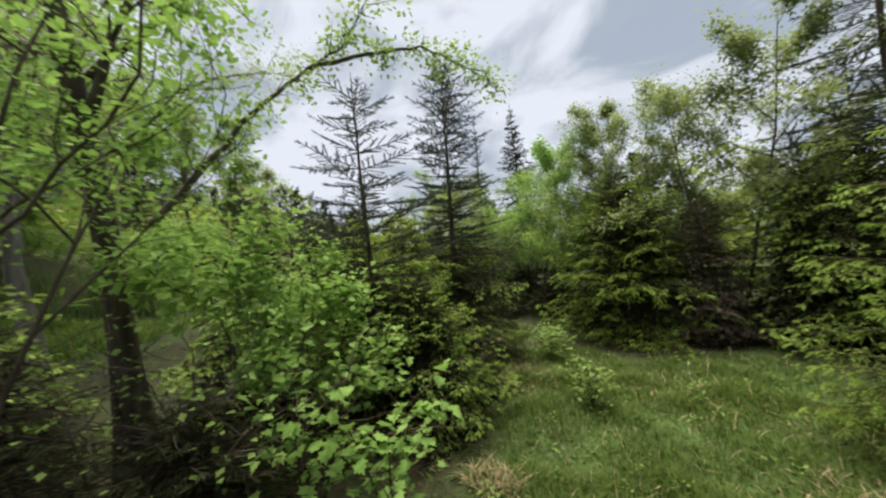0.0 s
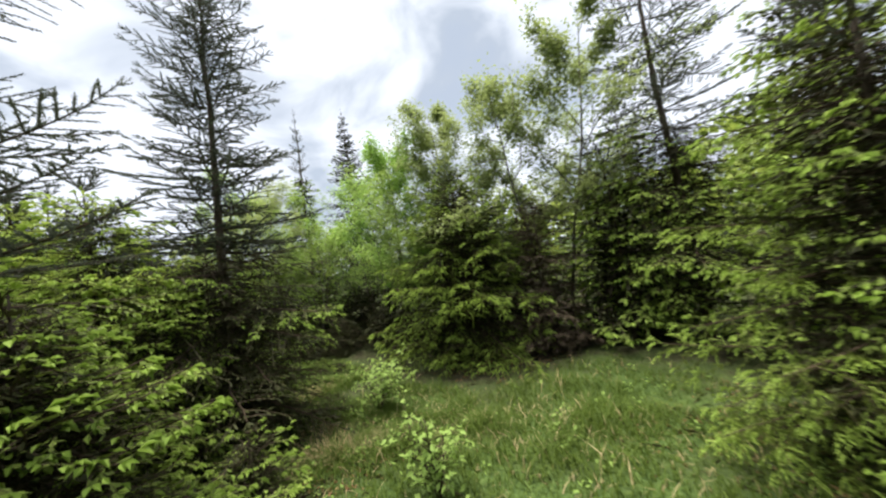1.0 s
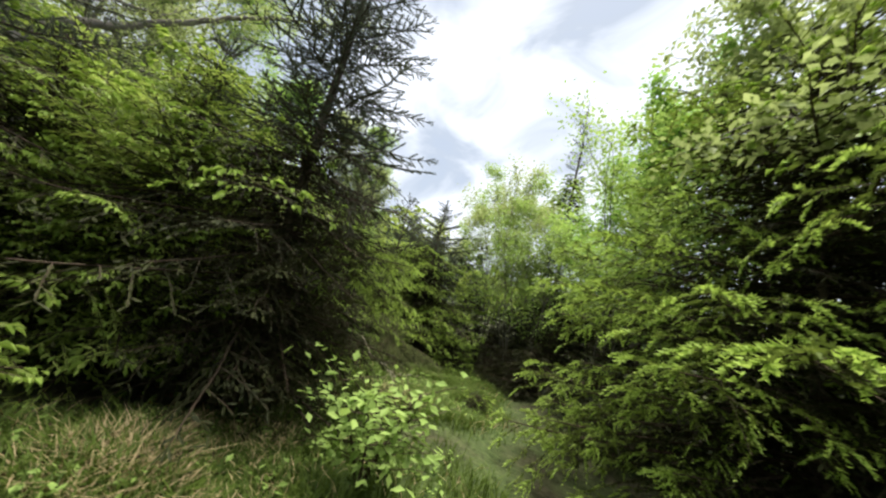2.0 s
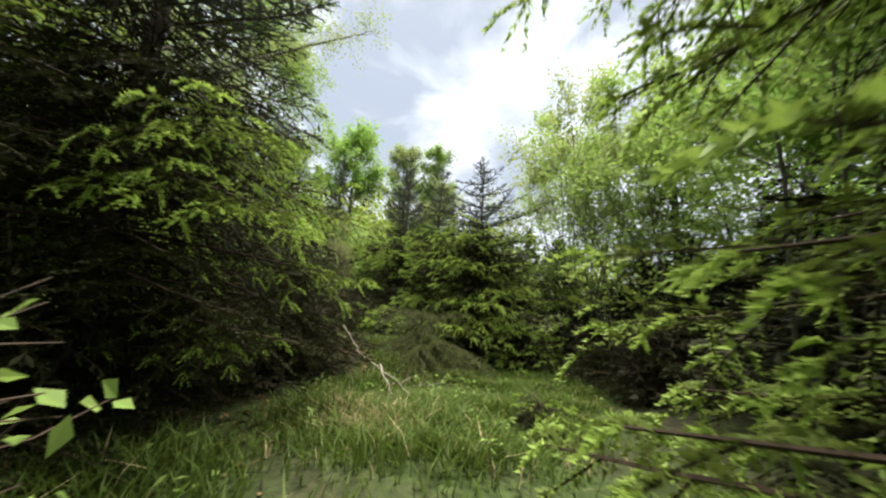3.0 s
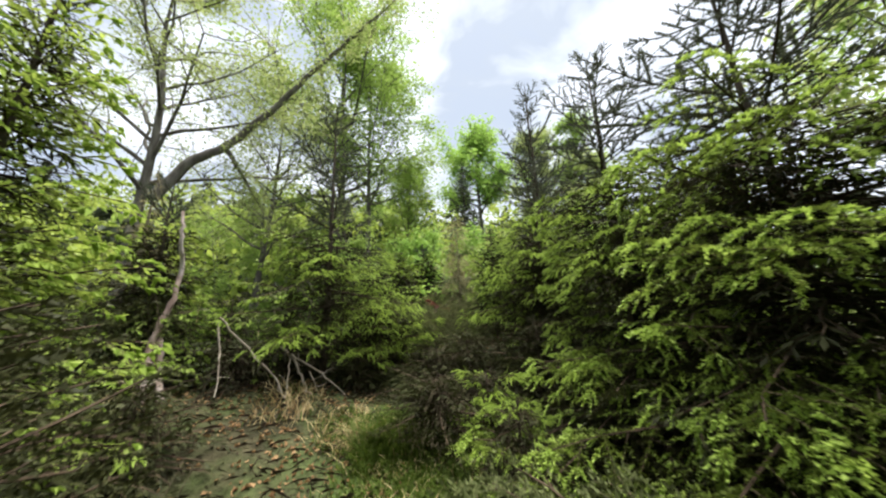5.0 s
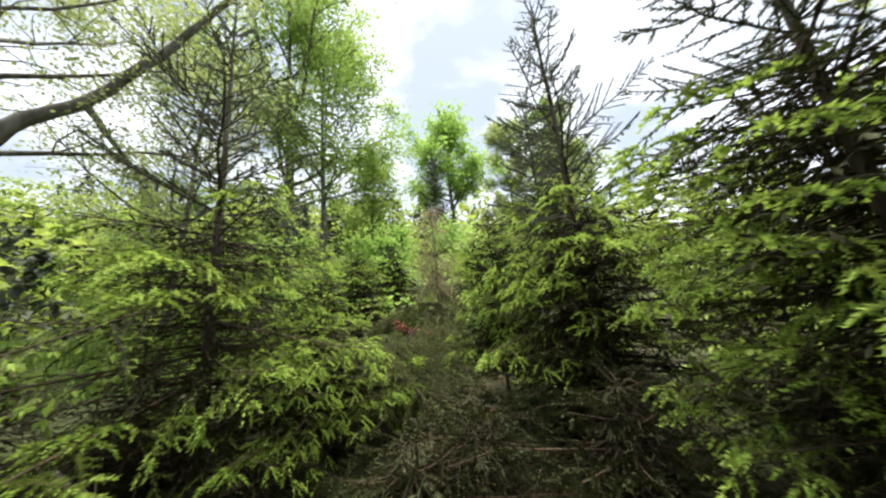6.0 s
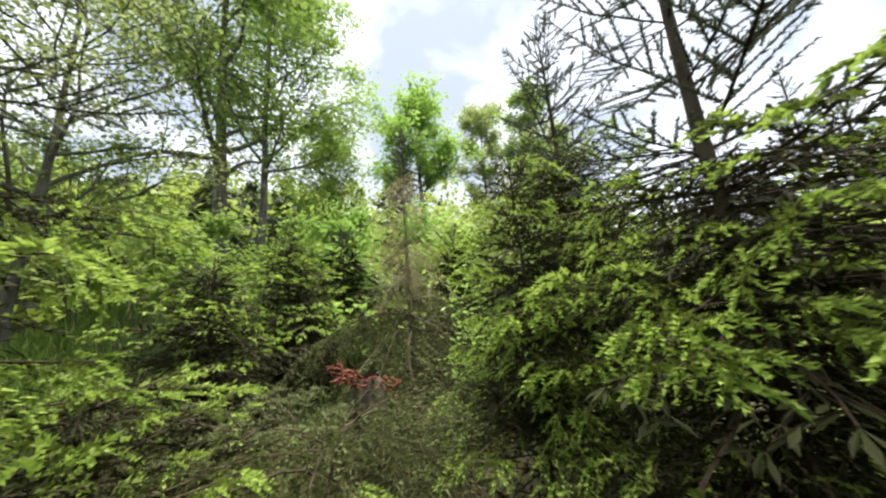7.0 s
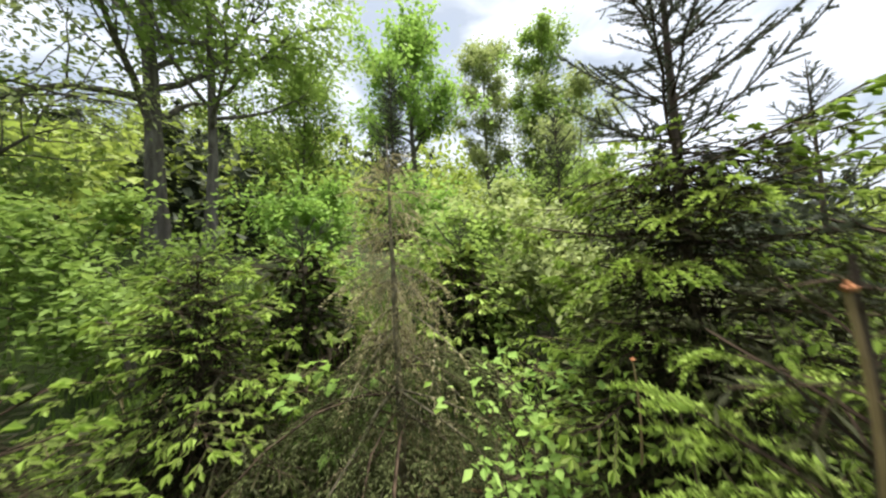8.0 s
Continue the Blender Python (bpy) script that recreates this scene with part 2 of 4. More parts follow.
# ---- mesh building ----
class Shape:
    """Gathers vertices and faces, with a material number for each face."""
    def __init__(self):
        self.v, self.f, self.m, self.n = [], [], [], 0

    def add(self, verts, faces, mat=0):
        verts, faces = np.asarray(verts, float).reshape(-1, 3), np.asarray(faces, int)
        self.v.append(verts)
        self.f.append(faces + self.n)
        self.m.append(np.full(len(faces), mat))
        self.n += len(verts)

    def tube(self, pts, radii, sides=5, mat=0):
        pts = np.asarray(pts, float)
        n = len(pts)
        along = np.gradient(pts, axis=0)
        along /= np.linalg.norm(along, axis=1, keepdims=True) + 1e-9
        ref = np.where(np.abs(along[:, 2:3]) > 0.9, [[1.0, 0, 0]], [[0, 0, 1.0]])
        a = np.cross(along, ref)
        a /= np.linalg.norm(a, axis=1, keepdims=True) + 1e-9
        b = np.cross(along, a)
        ang = np.arange(sides) * 2 * np.pi / sides
        ring = pts[:, None] + np.asarray(radii, float)[:, None, None] * (np.cos(ang)[None, :, None] * a[:, None] + np.sin(ang)[None, :, None] * b[:, None])
        i, j = np.meshgrid(np.arange(n - 1), np.arange(sides), indexing="ij")
        k = (j + 1) % sides
        quads = np.stack([i * sides + j, i * sides + k, (i + 1) * sides + k, (i + 1) * sides + j], -1).reshape(-1, 4)
        tris = np.concatenate([quads[:, [0, 1, 2]], quads[:, [0, 2, 3]]])
        self.add(ring.reshape(-1, 3), tris, mat)
        return self.n - n * sides

    def bridge(self, a, b, c, mat=0):
        self.f.append(np.array([[a, b, c]]))
        self.m.append(np.array([mat]))

    def mesh(self, name, *mats, smooth=False):
        me = bpy.data.meshes.new(name)
        v, f = np.concatenate(self.v), np.concatenate(self.f)
        me.vertices.add(len(v))
        me.vertices.foreach_set("co", v.ravel())
        me.loops.add(len(f) * 3)
        me.loops.foreach_set("vertex_index", f.ravel().astype(np.int32))
        me.polygons.add(len(f))
        me.polygons.foreach_set("loop_start", np.arange(0, len(f) * 3, 3, dtype=np.int32))
        me.polygons.foreach_set("material_index", np.concatenate(self.m).astype(np.int32))
        me.polygons.foreach_set("use_smooth", np.full(len(f), smooth))
        for m in mats:
            me.materials.append(m)
        me.update(calc_edges=True)
        return me


def child(name, mesh, parent, at=None, label=""):
    ob = new(name, mesh)
    ob.parent = parent
    if at is not None:
        ob.matrix_basis = at
    if label:
        ob["label"] = label
    return ob


def joined(name, pieces):
    """One mesh out of (mesh, matrix) pairs, each face keeping its material."""
    mats, V, F, M, n = [], [], [], [], 0
    for me, m in pieces:
        v = np.empty(len(me.vertices) * 3)
        me.vertices.foreach_get("co", v)
        f = np.empty(len(me.loops), np.int32)
        me.loops.foreach_get("vertex_index", f)
        k = np.empty(len(me.polygons), np.int32)
        me.polygons.foreach_get("material_index", k)
        for mat in me.materials:
            if mat not in mats:
                mats.append(mat)
        slot = np.array([mats.index(mat) for mat in me.materials])
        m = np.array(m)
        V.append(v.reshape(-1, 3) @ m[:3, :3].T + m[:3, 3])
        F.append(f.reshape(-1, 3) + n)
        M.append(slot[k])
        n += len(me.vertices)
    s = Shape()
    s.v, s.f, s.m, s.n = V, F, M, n
    return s.mesh(name, *mats)


def thing(name, x, y, z, label, category, group=""):
    ob = new(name)
    ob.empty_display_size = 0.1
    ob.location = (x, y, z)
    return tagged(ob, label, category, group)


def unit(a):
    return a / (np.linalg.norm(a, axis=-1, keepdims=True) + 1e-9)


def brushes(s, p, d, length, rng, needles=10, spread=0.85, needle=0.014, width=0.0045, mat=0, flat=0.5, curl=0.0):
    """Needled shoots: at each p, along d, thin needles stand out all round, more to the sides than above and below."""
    p, d, length = np.asarray(p, float).reshape(-1, 3), unit(np.asarray(d, float).reshape(-1, 3)), np.asarray(length)
    if len(p) == 0:
        return
    side = unit(np.cross(d, [0, 0, 1.0]) + 1e-6)
    up = np.cross(side, d)
    for k in range(needles):
        f = (k + rng.random(len(p))) / needles
        th = (k * 2.4 + rng.random(len(p)) * 1.2)[:, None]
        outw = unit(side * np.cos(th) + up * np.sin(th) * flat)
        base = p + d * (length * f)[:, None] - np.array([0, 0, 1.0]) * (curl * length * f * f)[:, None]
        nd = unit(d * 0.75 + outw * spread)
        ln = (needle * (0.8 + 0.4 * rng.random(len(p))) * (1.15 - 0.5 * f))[:, None]
        w = unit(np.cross(nd, outw + 0.3 * up)) * width * 0.5
        tri = np.stack([base + w, base - w, base + nd * ln], 1)
        s.add(tri.reshape(-1, 3), np.arange(3 * len(p)).reshape(-1, 3), mat)


def fingers(s, p, d, length, rng, width=0.022, mat=0, bend=-0.12, crossed=True):
    """Shoots seen from further off: one folded blade each, or two crossed ones, widest past the middle, bent a little."""
    p, d, length = np.asarray(p, float).reshape(-1, 3), unit(np.asarray(d, float).reshape(-1, 3)), np.asarray(length, float)
    n = len(p)
    if n == 0:
        return
    side = unit(np.cross(d, [0, 0, 1.0]) + rng.normal(0, 0.25, (n, 3)))
    up = np.cross(side, d)
    ln = length[:, None]
    mid = p + d * ln * 0.58
    end = p + d * ln + up * ln * bend
    w = (width * rng.uniform(0.75, 1.2, n))[:, None] * 0.5
    if crossed:
        a1, a2 = side * 0.92 + up * 0.38, -side * 0.92 + up * 0.38
        v = np.stack([p, mid + a1 * w, end, mid - a1 * w, mid + a2 * w, mid - a2 * w], 1).reshape(-1, 3)
        i = np.arange(n)[:, None] * 6
        s.add(v, np.concatenate([i + [[0, 1, 2]], i + [[0, 2, 3]], i + [[0, 4, 2]], i + [[0, 2, 5]]]), mat)
    else:
        drop = up * w * rng.uniform(0.2, 0.9, (n, 1))
        v = np.stack([p, mid + side * w - drop, end, mid - side * w - drop], 1).reshape(-1, 3)
        i = np.arange(n)[:, None] * 4
        s.add(v, np.concatenate([i + [[0, 1, 2]], i + [[0, 2, 3]]]), mat)


SAG = {"green": -0.10, "fresh": -0.13, "inner": -0.12, "dead": -0.08, "bare": 0.06, "grey": -0.34, "moss": -0.42}
STEP = {"green": 0.066, "fresh": 0.062, "inner": 0.075, "dead": 0.060, "bare": 0.058, "grey": 0.070, "moss": 0.052}
DROOP = {"green": -0.16, "fresh": -0.25, "inner": -0.25, "dead": -0.20, "bare": 0.06, "grey": -0.75, "moss": -0.55}


def bough_mesh(name, L, seed, style="green", fine=False, coarse=False):
    """A spruce bough reaching along +x: main stem, side twigs in a flat spray, needled shoots, bright curled young tips at the rim."""
    rng = np.random.default_rng(seed)
    s = Shape()
    green, bare, hung = style in ("green", "fresh"), style == "bare", style in ("grey", "moss")
    m = 7
    u = np.linspace(0, 1, m)
    side_w = np.cumsum(rng.normal(0, 0.014, m)) * L
    lift = 0.45 * u * (1 - u) if style == "moss" else 0.05 * u ** 4 if not hung else 0 * u
    stem = np.stack([u * L, side_w, L * (SAG[style] * u ** 1.8 + lift)], 1)
    i0 = s.tube(stem, 0.0025 + (0.004 if hung else 0.006) * L * (1 - u) ** 0.8, 4, 0)
    P, D, LN = [], [], []          # old shoots
    BP, BD, BL = [], [], []        # bright tips
    x, sign = 0.06 * L + 0.02, 1
    while bare and x < L * 0.97:
        base = np.array([np.interp(x, stem[:, 0], stem[:, k]) for k in range(3)])
        for sg in (1, -1):
            if rng.random() < 0.12:
                continue
            tl = min(0.30, 0.46 * (L - x) + 0.06) * rng.uniform(0.65, 1.2)
            ang = radians(rng.uniform(38, 58)) * sg
            d = unit(np.array([math.cos(ang), math.sin(ang), rng.uniform(-0.05, 0.20)]))
            i1 = s.tube([base, base + d * tl * 0.5, base + d * tl], [0.0032, 0.0025, 0.0015], 3, 0)
            s.bridge(i0 + 4 * int(round(x / L * (m - 1))), i1, i1 + 1)
            k = max(1, int(round(tl / 0.06)))
            for q in range(k):
                P.append(base + d * tl * q / k), D.append(d), LN.append(1.15 * tl / k)
                if q and rng.random() < 0.22:
                    a2 = ang + rng.choice([-1, 1]) * radians(40)
                    P.append(base + d * tl * q / k), D.append([math.cos(a2), math.sin(a2), 0.2]), LN.append(rng.uniform(0.05, 0.09))
        x += 0.085 * rng.uniform(0.7, 1.3)
    while not bare and x < L * 0.985:
        f = x / L
        base = np.array([np.interp(x, stem[:, 0], stem[:, k]) for k in range(3)])
        tl = min(0.46, 0.62 * (L - x) + 0.08) * rng.uniform(0.55, 1.25)
        if f < 0.2:
            tl *= 0.6
        ang = radians(rng.uniform(34, 68)) * sign
        rise = rng.uniform(-1.5, -0.3) if style == "grey" else rng.uniform(-0.7, 0.1) if style == "moss" else rng.uniform(-0.42, 0.16)
        d = unit(np.array([math.cos(ang), math.sin(ang), rise]))
        k = max(1, int(round(tl / (0.11 if coarse else 0.058))))
        tt = np.linspace(0, 1, k + 1)
        tw = base + d * (tl * tt)[:, None] + np.array([0, 0, 1.0]) * (DROOP[style] * tl * tt ** 2)[:, None]
        if tl > (0.05 if hung else 0.13):
            i1 = s.tube(tw[[0, (k + 1) // 2, k]] if k > 1 else tw, np.array([0.0030, 0.0023, 0.0013])[:k + 1 if k < 2 else 3] * (0.6 if hung else 1), 3, 0)
            s.bridge(i0 + 4 * int(round(f * (m - 1))), i1, i1 + 1)
        for q in range(k):
            P.append(tw[q]), D.append(tw[q + 1] - tw[q]), LN.append(0.080)
        for q in range(1, k + 1):
            sg = 1 if (q % 2) else -1
            if style == "grey" and rng.random() < 0.45:
                continue
            for sgn in ((sg, -sg) if rng.random() < 0.30 else (sg,)):
                a2 = ang + sgn * radians(rng.uniform(35, 60))
                dd = np.array([math.cos(a2), math.sin(a2), rise * 0.5 + rng.uniform(-0.45, 0.1) - (0.6 if style == "grey" else 0.45 if hung else 0)])
                l2 = rng.uniform(0.05, 0.08) * (1.25 if hung else 1)
                P.append(tw[q]), D.append(dd), LN.append(l2)
                if green and rng.random() < (0.05 + 0.42 * f) * (0.4 + 1.4 * q / k):
                    dn = unit(dd)
                    BP.append(tw[q] + dn * l2 * 0.6), BD.append(dn + np.array([0, 0, rng.uniform(-0.5, 0.2)])), BL.append(rng.uniform(0.040, 0.062))
        if green and rng.random() < 0.25 + 0.85 * f:
            for sg in (0, 1, -1):
                a2 = ang + sg * radians(rng.uniform(25, 50))
                BP.append(tw[-1] - d * 0.01 * abs(sg)), BD.append([math.cos(a2), math.sin(a2), rise * 0.4 - rng.uniform(-0.1, 0.6)]), BL.append(rng.uniform(0.050, 0.082))
        x += STEP[style] * (1.7 if coarse else 1.0) * rng.uniform(0.6, 1.3)
        sign = -sign
    for a, b in zip(stem[1:-1], np.diff(stem, axis=0)[1:]):
        n = max(1, int(np.linalg.norm(b) / 0.05))
        for q in range(n):
            P.append(a + b * q / n), D.append(b + rng.normal(0, 0.35 if not bare else 0.1, 3) * np.linalg.norm(b)), LN.append(0.085)
    for sg in (0, 0.5, -0.5):
        (BP if green else P).append(stem[-1]), (BD if green else D).append([math.cos(sg), math.sin(sg), 0.2 if bare else -0.3])
        (BL if green else LN).append(rng.uniform(0.06, 0.08))
    P, D, LN = np.array(P), np.array(D), np.array(LN)
    # outer shoots get the lighter needle colour: light on the rim, painted in
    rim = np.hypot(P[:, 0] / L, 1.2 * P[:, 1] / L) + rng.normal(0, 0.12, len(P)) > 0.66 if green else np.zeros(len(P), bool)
    if bare:
        brushes(s, P, D, LN, rng, 13, 0.85, 0.022, 0.0105, 1, flat=0.95)
    elif hung:
        brushes(s, P, D, LN * (1.35 if style == "grey" else 1.05), rng, 7 if style == "grey" else 8, 0.6 if style == "grey" else 0.75, 0.026, 0.0075 if style == "grey" else 0.0085, 1, flat=0.9, curl=0.6 if style == "grey" else 0.25)
    elif fine:
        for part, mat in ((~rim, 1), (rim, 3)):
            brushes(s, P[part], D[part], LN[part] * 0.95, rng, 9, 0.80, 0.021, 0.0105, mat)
        if BP:
            brushes(s, BP, BD, np.array(BL), rng, 12, 0.50, 0.023, 0.0105, 2, flat=0.8, curl=0.45)
    else:
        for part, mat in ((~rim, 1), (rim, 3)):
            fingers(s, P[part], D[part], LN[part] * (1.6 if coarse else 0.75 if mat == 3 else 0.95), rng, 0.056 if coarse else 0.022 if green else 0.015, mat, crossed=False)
        fingers(s, BP, BD, np.array(BL) * (1.45 if coarse else 0.78), rng, 0.038 if coarse else 0.024, 2, bend=-0.40, crossed=not coarse)
    second = {"green": SHADED_OLD_NEEDLE, "fresh": FRESH_NEEDLE, "inner": SHADED_OLD_NEEDLE, "dead": DEAD_NEEDLE, "bare": DARK_NEEDLE, "grey": GREY_NEEDLE, "moss": MOSS_NEEDLE}[style]
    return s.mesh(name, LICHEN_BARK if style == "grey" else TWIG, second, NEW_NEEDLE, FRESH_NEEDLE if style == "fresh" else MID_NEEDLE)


LENGTHS = (0.22, 0.40, 0.65, 0.95, 1.30)
BOUGHS = {}
for style_i, style in enumerate(("green", "bare", "grey", "moss", "inner", "fresh", "dead")):
    for li, L in enumerate(LENGTHS):
        BOUGHS[style, li] = [bough_mesh("bough", L, 100 * style_i + 10 * li + q, style) for q in range(3)]
        if style == "green":
            BOUGHS["coarse green", li] = [bough_mesh("bough", L, 900 + 10 * li + q, style, coarse=True) for q in range(3)]
        if style == "inner":
            BOUGHS["coarse inner", li] = [bough_mesh("bough", L, 950 + 10 * li + q, style, coarse=True) for q in range(3)]
        BOUGHS["fine " + style, li] = [bough_mesh("bough", L, 500 + 100 * style_i + 10 * li + q, style, True) for q in range(2)] if style in ("green", "inner", "fresh") else BOUGHS[style, li]

# the open way between the trees, in plan: x, y, height of its middle
LANE = np.array([(0.24, 0.0, 1.38), (0.45, .6, 1.2), (0.97, 1.7, 1.03), (1.95, 3.0, .68), (2.8, 4.3, .36), (3.05, 5.1, .13), (2.93, 5.95, -.03),
                 (2.2, 6.8, -.05), (1.45, 7.9, .07), (1.0, 8.3, .2), (.4, 8.35, .45), (-.4, 8.3, .72), (-1.25, 8.5, .83), (-2.07, 8.7, .96),
                 (-2.66, 8.9, 1.14), (-3.2, 9.0, 1.45), (-3.84, 9.35, 2.0)])
LANE_D = np.concatenate([LANE[:-1] + (LANE[1:] - LANE[:-1]) * f for f in (0, .25, .5, .75)] + [LANE[-1:]])


def clear_of_lane(pts, gap=0.30):
    pts = np.asarray(pts).reshape(-1, 3)
    return np.min(np.linalg.norm(pts[:, None] - LANE_D[None], axis=2)) > gap


def spruce(x, y, top, radius, seed, label, bare_from=1.1, grey=False, low=0.12, density=1.0, lean=(0, 0), group="", trunk=None, fade=0.8, gap=0.3, moss=False, hang=False, far=False, sweep=12, open_top=1.3, bare_long=1.2, slim=0.30, plain=False, tips=1.0, shade=0.0, core=True, fresh=False, dead=False, rise=48, inner=1.0, reaching=()):
    """Spruce: tapered trunk, leader, whorls of boughs that shorten upwards. bare_from: the share of the height above which boughs are thin and dark."""
    rng = np.random.default_rng(seed)
    z0 = height(x, y)
    H = top - z0
    name = "dead_spruce" if grey or dead else "spruce"
    crowd, dark = [], []
    root = thing(name, x, y, z0, label, "tree", group)
    r0 = trunk or 0.009 * H + 0.009
    n = 12
    u = np.linspace(0, 1, n)
    axis = np.stack([lean[0] * u + np.cumsum(rng.normal(0, 0.006, n)) * H * 0.3, lean[1] * u + np.cumsum(rng.normal(0, 0.006, n)) * H * 0.3, -0.06 + (H + 0.06) * u], 1)
    axis[:, :2] -= axis[0, :2]
    s = Shape()
    s.tube(axis, r0 * (1 - u) ** 0.85 + 0.004, 8, 0)
    child("trunk", s.mesh("trunk", LICHEN_BARK if grey else BARK, smooth=True), root)
    z = low * H
    hung_thin = grey and hang
    turn = rng.uniform(0, 6.28)
    while z < 0.97 * H:
        f = z / H
        reach = radius * (1 - f) ** fade * (0.55 + 0.45 * min(1, f / 0.18)) * (slim if hang and f > 0.40 else 1.0) + 0.05
        bare = f > bare_from
        count = max(3, int(round((7.6 if not bare else 5.0) * density * (0.7 + 0.3 * (1 - f)))))
        for k in range(count):
            turn += 6.283 / count + rng.normal(0, 0.22)
            if hung_thin and rng.random() < 0.3:
                continue
            L = reach * (rng.uniform(0.35, 1.6) if hung_thin else rng.uniform(0.5, 1.35) if moss else rng.uniform(0.70, 1.22)) * (bare_long if bare else 1)
            li = int(np.argmin([abs(math.log(L / q)) for q in LENGTHS]))
            # plain and shade pick dark untipped boughs, so low foliage looks shaded
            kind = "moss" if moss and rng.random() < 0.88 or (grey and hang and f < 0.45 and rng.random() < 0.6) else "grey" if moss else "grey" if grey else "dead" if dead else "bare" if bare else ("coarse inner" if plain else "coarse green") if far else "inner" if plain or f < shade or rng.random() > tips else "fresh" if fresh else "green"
            me = BOUGHS[kind, li][rng.integers(3)]
            sc = L / LENGTHS[li]
            zz = z + rng.normal(0, 0.028)
            up = (-8 + rise * f ** 1.5) + rng.normal(0, 15 if moss else 7) + (sweep if bare else 0) - (22 if kind == "grey" else -10 if moss else 6 if kind == "moss" else 0)
            px, py = np.interp(zz, axis[:, 2], axis[:, 0]), np.interp(zz, axis[:, 2], axis[:, 1])
            tip = np.array([math.cos(turn) * math.cos(radians(up)), math.sin(turn) * math.cos(radians(up)), math.sin(radians(up)) - 0.06])
            line = np.array([x + px, y + py, z0 + zz]) + tip * (L * np.linspace(0.1, 1, 6))[:, None]
            if not clear_of_lane(line, gap):
                L2 = [q for q in range(1, 7) if clear_of_lane(np.array([x + px, y + py, z0 + zz]) + tip * (L * q / 6 * np.linspace(0.1, 1, 6))[:, None], gap)]
                if not L2 or L * max(L2) / 6 < 0.15:
                    continue
                L = L * max(L2) / 6
                li = int(np.argmin([abs(math.log(L / q)) for q in LENGTHS]))
                me, sc = BOUGHS[kind, li][rng.integers(3)], L / LENGTHS[li]
            if not far and not clear_of_lane(line[2:], 1.5):
                me = BOUGHS["fine " + kind, li][rng.integers(2)]
            m = Matrix.Translation((px, py, zz)) @ Euler((rng.normal(0, 0.18), -radians(up), turn), "XYZ").to_matrix().to_4x4() @ Matrix.Scale(sc, 4)
            if far:
                crowd.append((me, m))
            else:
                child("bough", me, root, m)
        z += max(0.12, 0.085 * H ** 0.55 * rng.uniform(0.8, 1.2)) * (1.02 if not bare else 0.95 * open_top)
        if core and not (bare or grey or moss or far or dead):      # short dark twigs round the trunk between the whorls, added to deepen shade
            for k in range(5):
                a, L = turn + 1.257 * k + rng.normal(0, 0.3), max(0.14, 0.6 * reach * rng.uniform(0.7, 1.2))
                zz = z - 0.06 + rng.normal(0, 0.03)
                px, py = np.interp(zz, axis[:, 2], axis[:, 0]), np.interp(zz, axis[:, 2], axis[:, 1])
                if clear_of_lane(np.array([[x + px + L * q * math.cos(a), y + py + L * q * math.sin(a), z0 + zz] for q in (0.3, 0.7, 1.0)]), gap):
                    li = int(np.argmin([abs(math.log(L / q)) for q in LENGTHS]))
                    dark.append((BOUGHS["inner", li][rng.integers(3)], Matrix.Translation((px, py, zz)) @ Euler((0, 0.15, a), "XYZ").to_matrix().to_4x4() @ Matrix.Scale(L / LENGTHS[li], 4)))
    for gx, gy, gz in reaching:      # single long boughs with bright ends, by where their tips hang
        end = np.array([gx - x, gy - y, gz - z0])
        zz = min(end[2] + 0.15, 0.9 * H)
        start = np.array([np.interp(zz, axis[:, 2], axis[:, 0]), np.interp(zz, axis[:, 2], axis[:, 1]), zz])
        L = np.linalg.norm(end - start)
        li = int(np.argmin([abs(math.log(L / q)) for q in LENGTHS]))
        up, turn = math.asin((end - start)[2] / L) + 0.10, math.atan2((end - start)[1], (end - start)[0])
        child("bough", BOUGHS["fine green", li][0], root, Matrix.Translation(start) @ Euler((0.1, -up, turn), "XYZ").to_matrix().to_4x4() @ Matrix.Scale(L / LENGTHS[li], 4), "bough with bright green young tips")
    if crowd:
        child("crown", joined("crown", crowd), root, label="dense green boughs")
    if inner and not (grey or moss or plain and far):      # tangle of twigs round the trunk, added so the crown's inside goes dark
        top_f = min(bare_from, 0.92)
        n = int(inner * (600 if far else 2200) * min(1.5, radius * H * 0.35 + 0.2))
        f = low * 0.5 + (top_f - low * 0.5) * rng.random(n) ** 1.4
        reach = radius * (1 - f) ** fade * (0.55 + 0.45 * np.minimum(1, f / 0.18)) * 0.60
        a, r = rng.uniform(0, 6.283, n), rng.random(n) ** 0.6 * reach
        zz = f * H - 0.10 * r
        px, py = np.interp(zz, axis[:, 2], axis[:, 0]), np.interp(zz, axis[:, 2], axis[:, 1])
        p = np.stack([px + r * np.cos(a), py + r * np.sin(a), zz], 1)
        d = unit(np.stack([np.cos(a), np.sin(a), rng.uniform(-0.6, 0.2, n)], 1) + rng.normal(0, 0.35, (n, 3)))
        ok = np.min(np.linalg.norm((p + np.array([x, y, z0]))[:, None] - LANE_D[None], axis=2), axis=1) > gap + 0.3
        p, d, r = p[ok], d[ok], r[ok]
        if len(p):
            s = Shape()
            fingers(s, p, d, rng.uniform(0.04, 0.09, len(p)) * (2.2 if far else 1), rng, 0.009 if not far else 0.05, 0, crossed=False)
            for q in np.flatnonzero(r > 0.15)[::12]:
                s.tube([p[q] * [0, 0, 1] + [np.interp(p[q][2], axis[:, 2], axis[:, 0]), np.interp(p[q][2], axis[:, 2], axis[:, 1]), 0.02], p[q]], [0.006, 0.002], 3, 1)
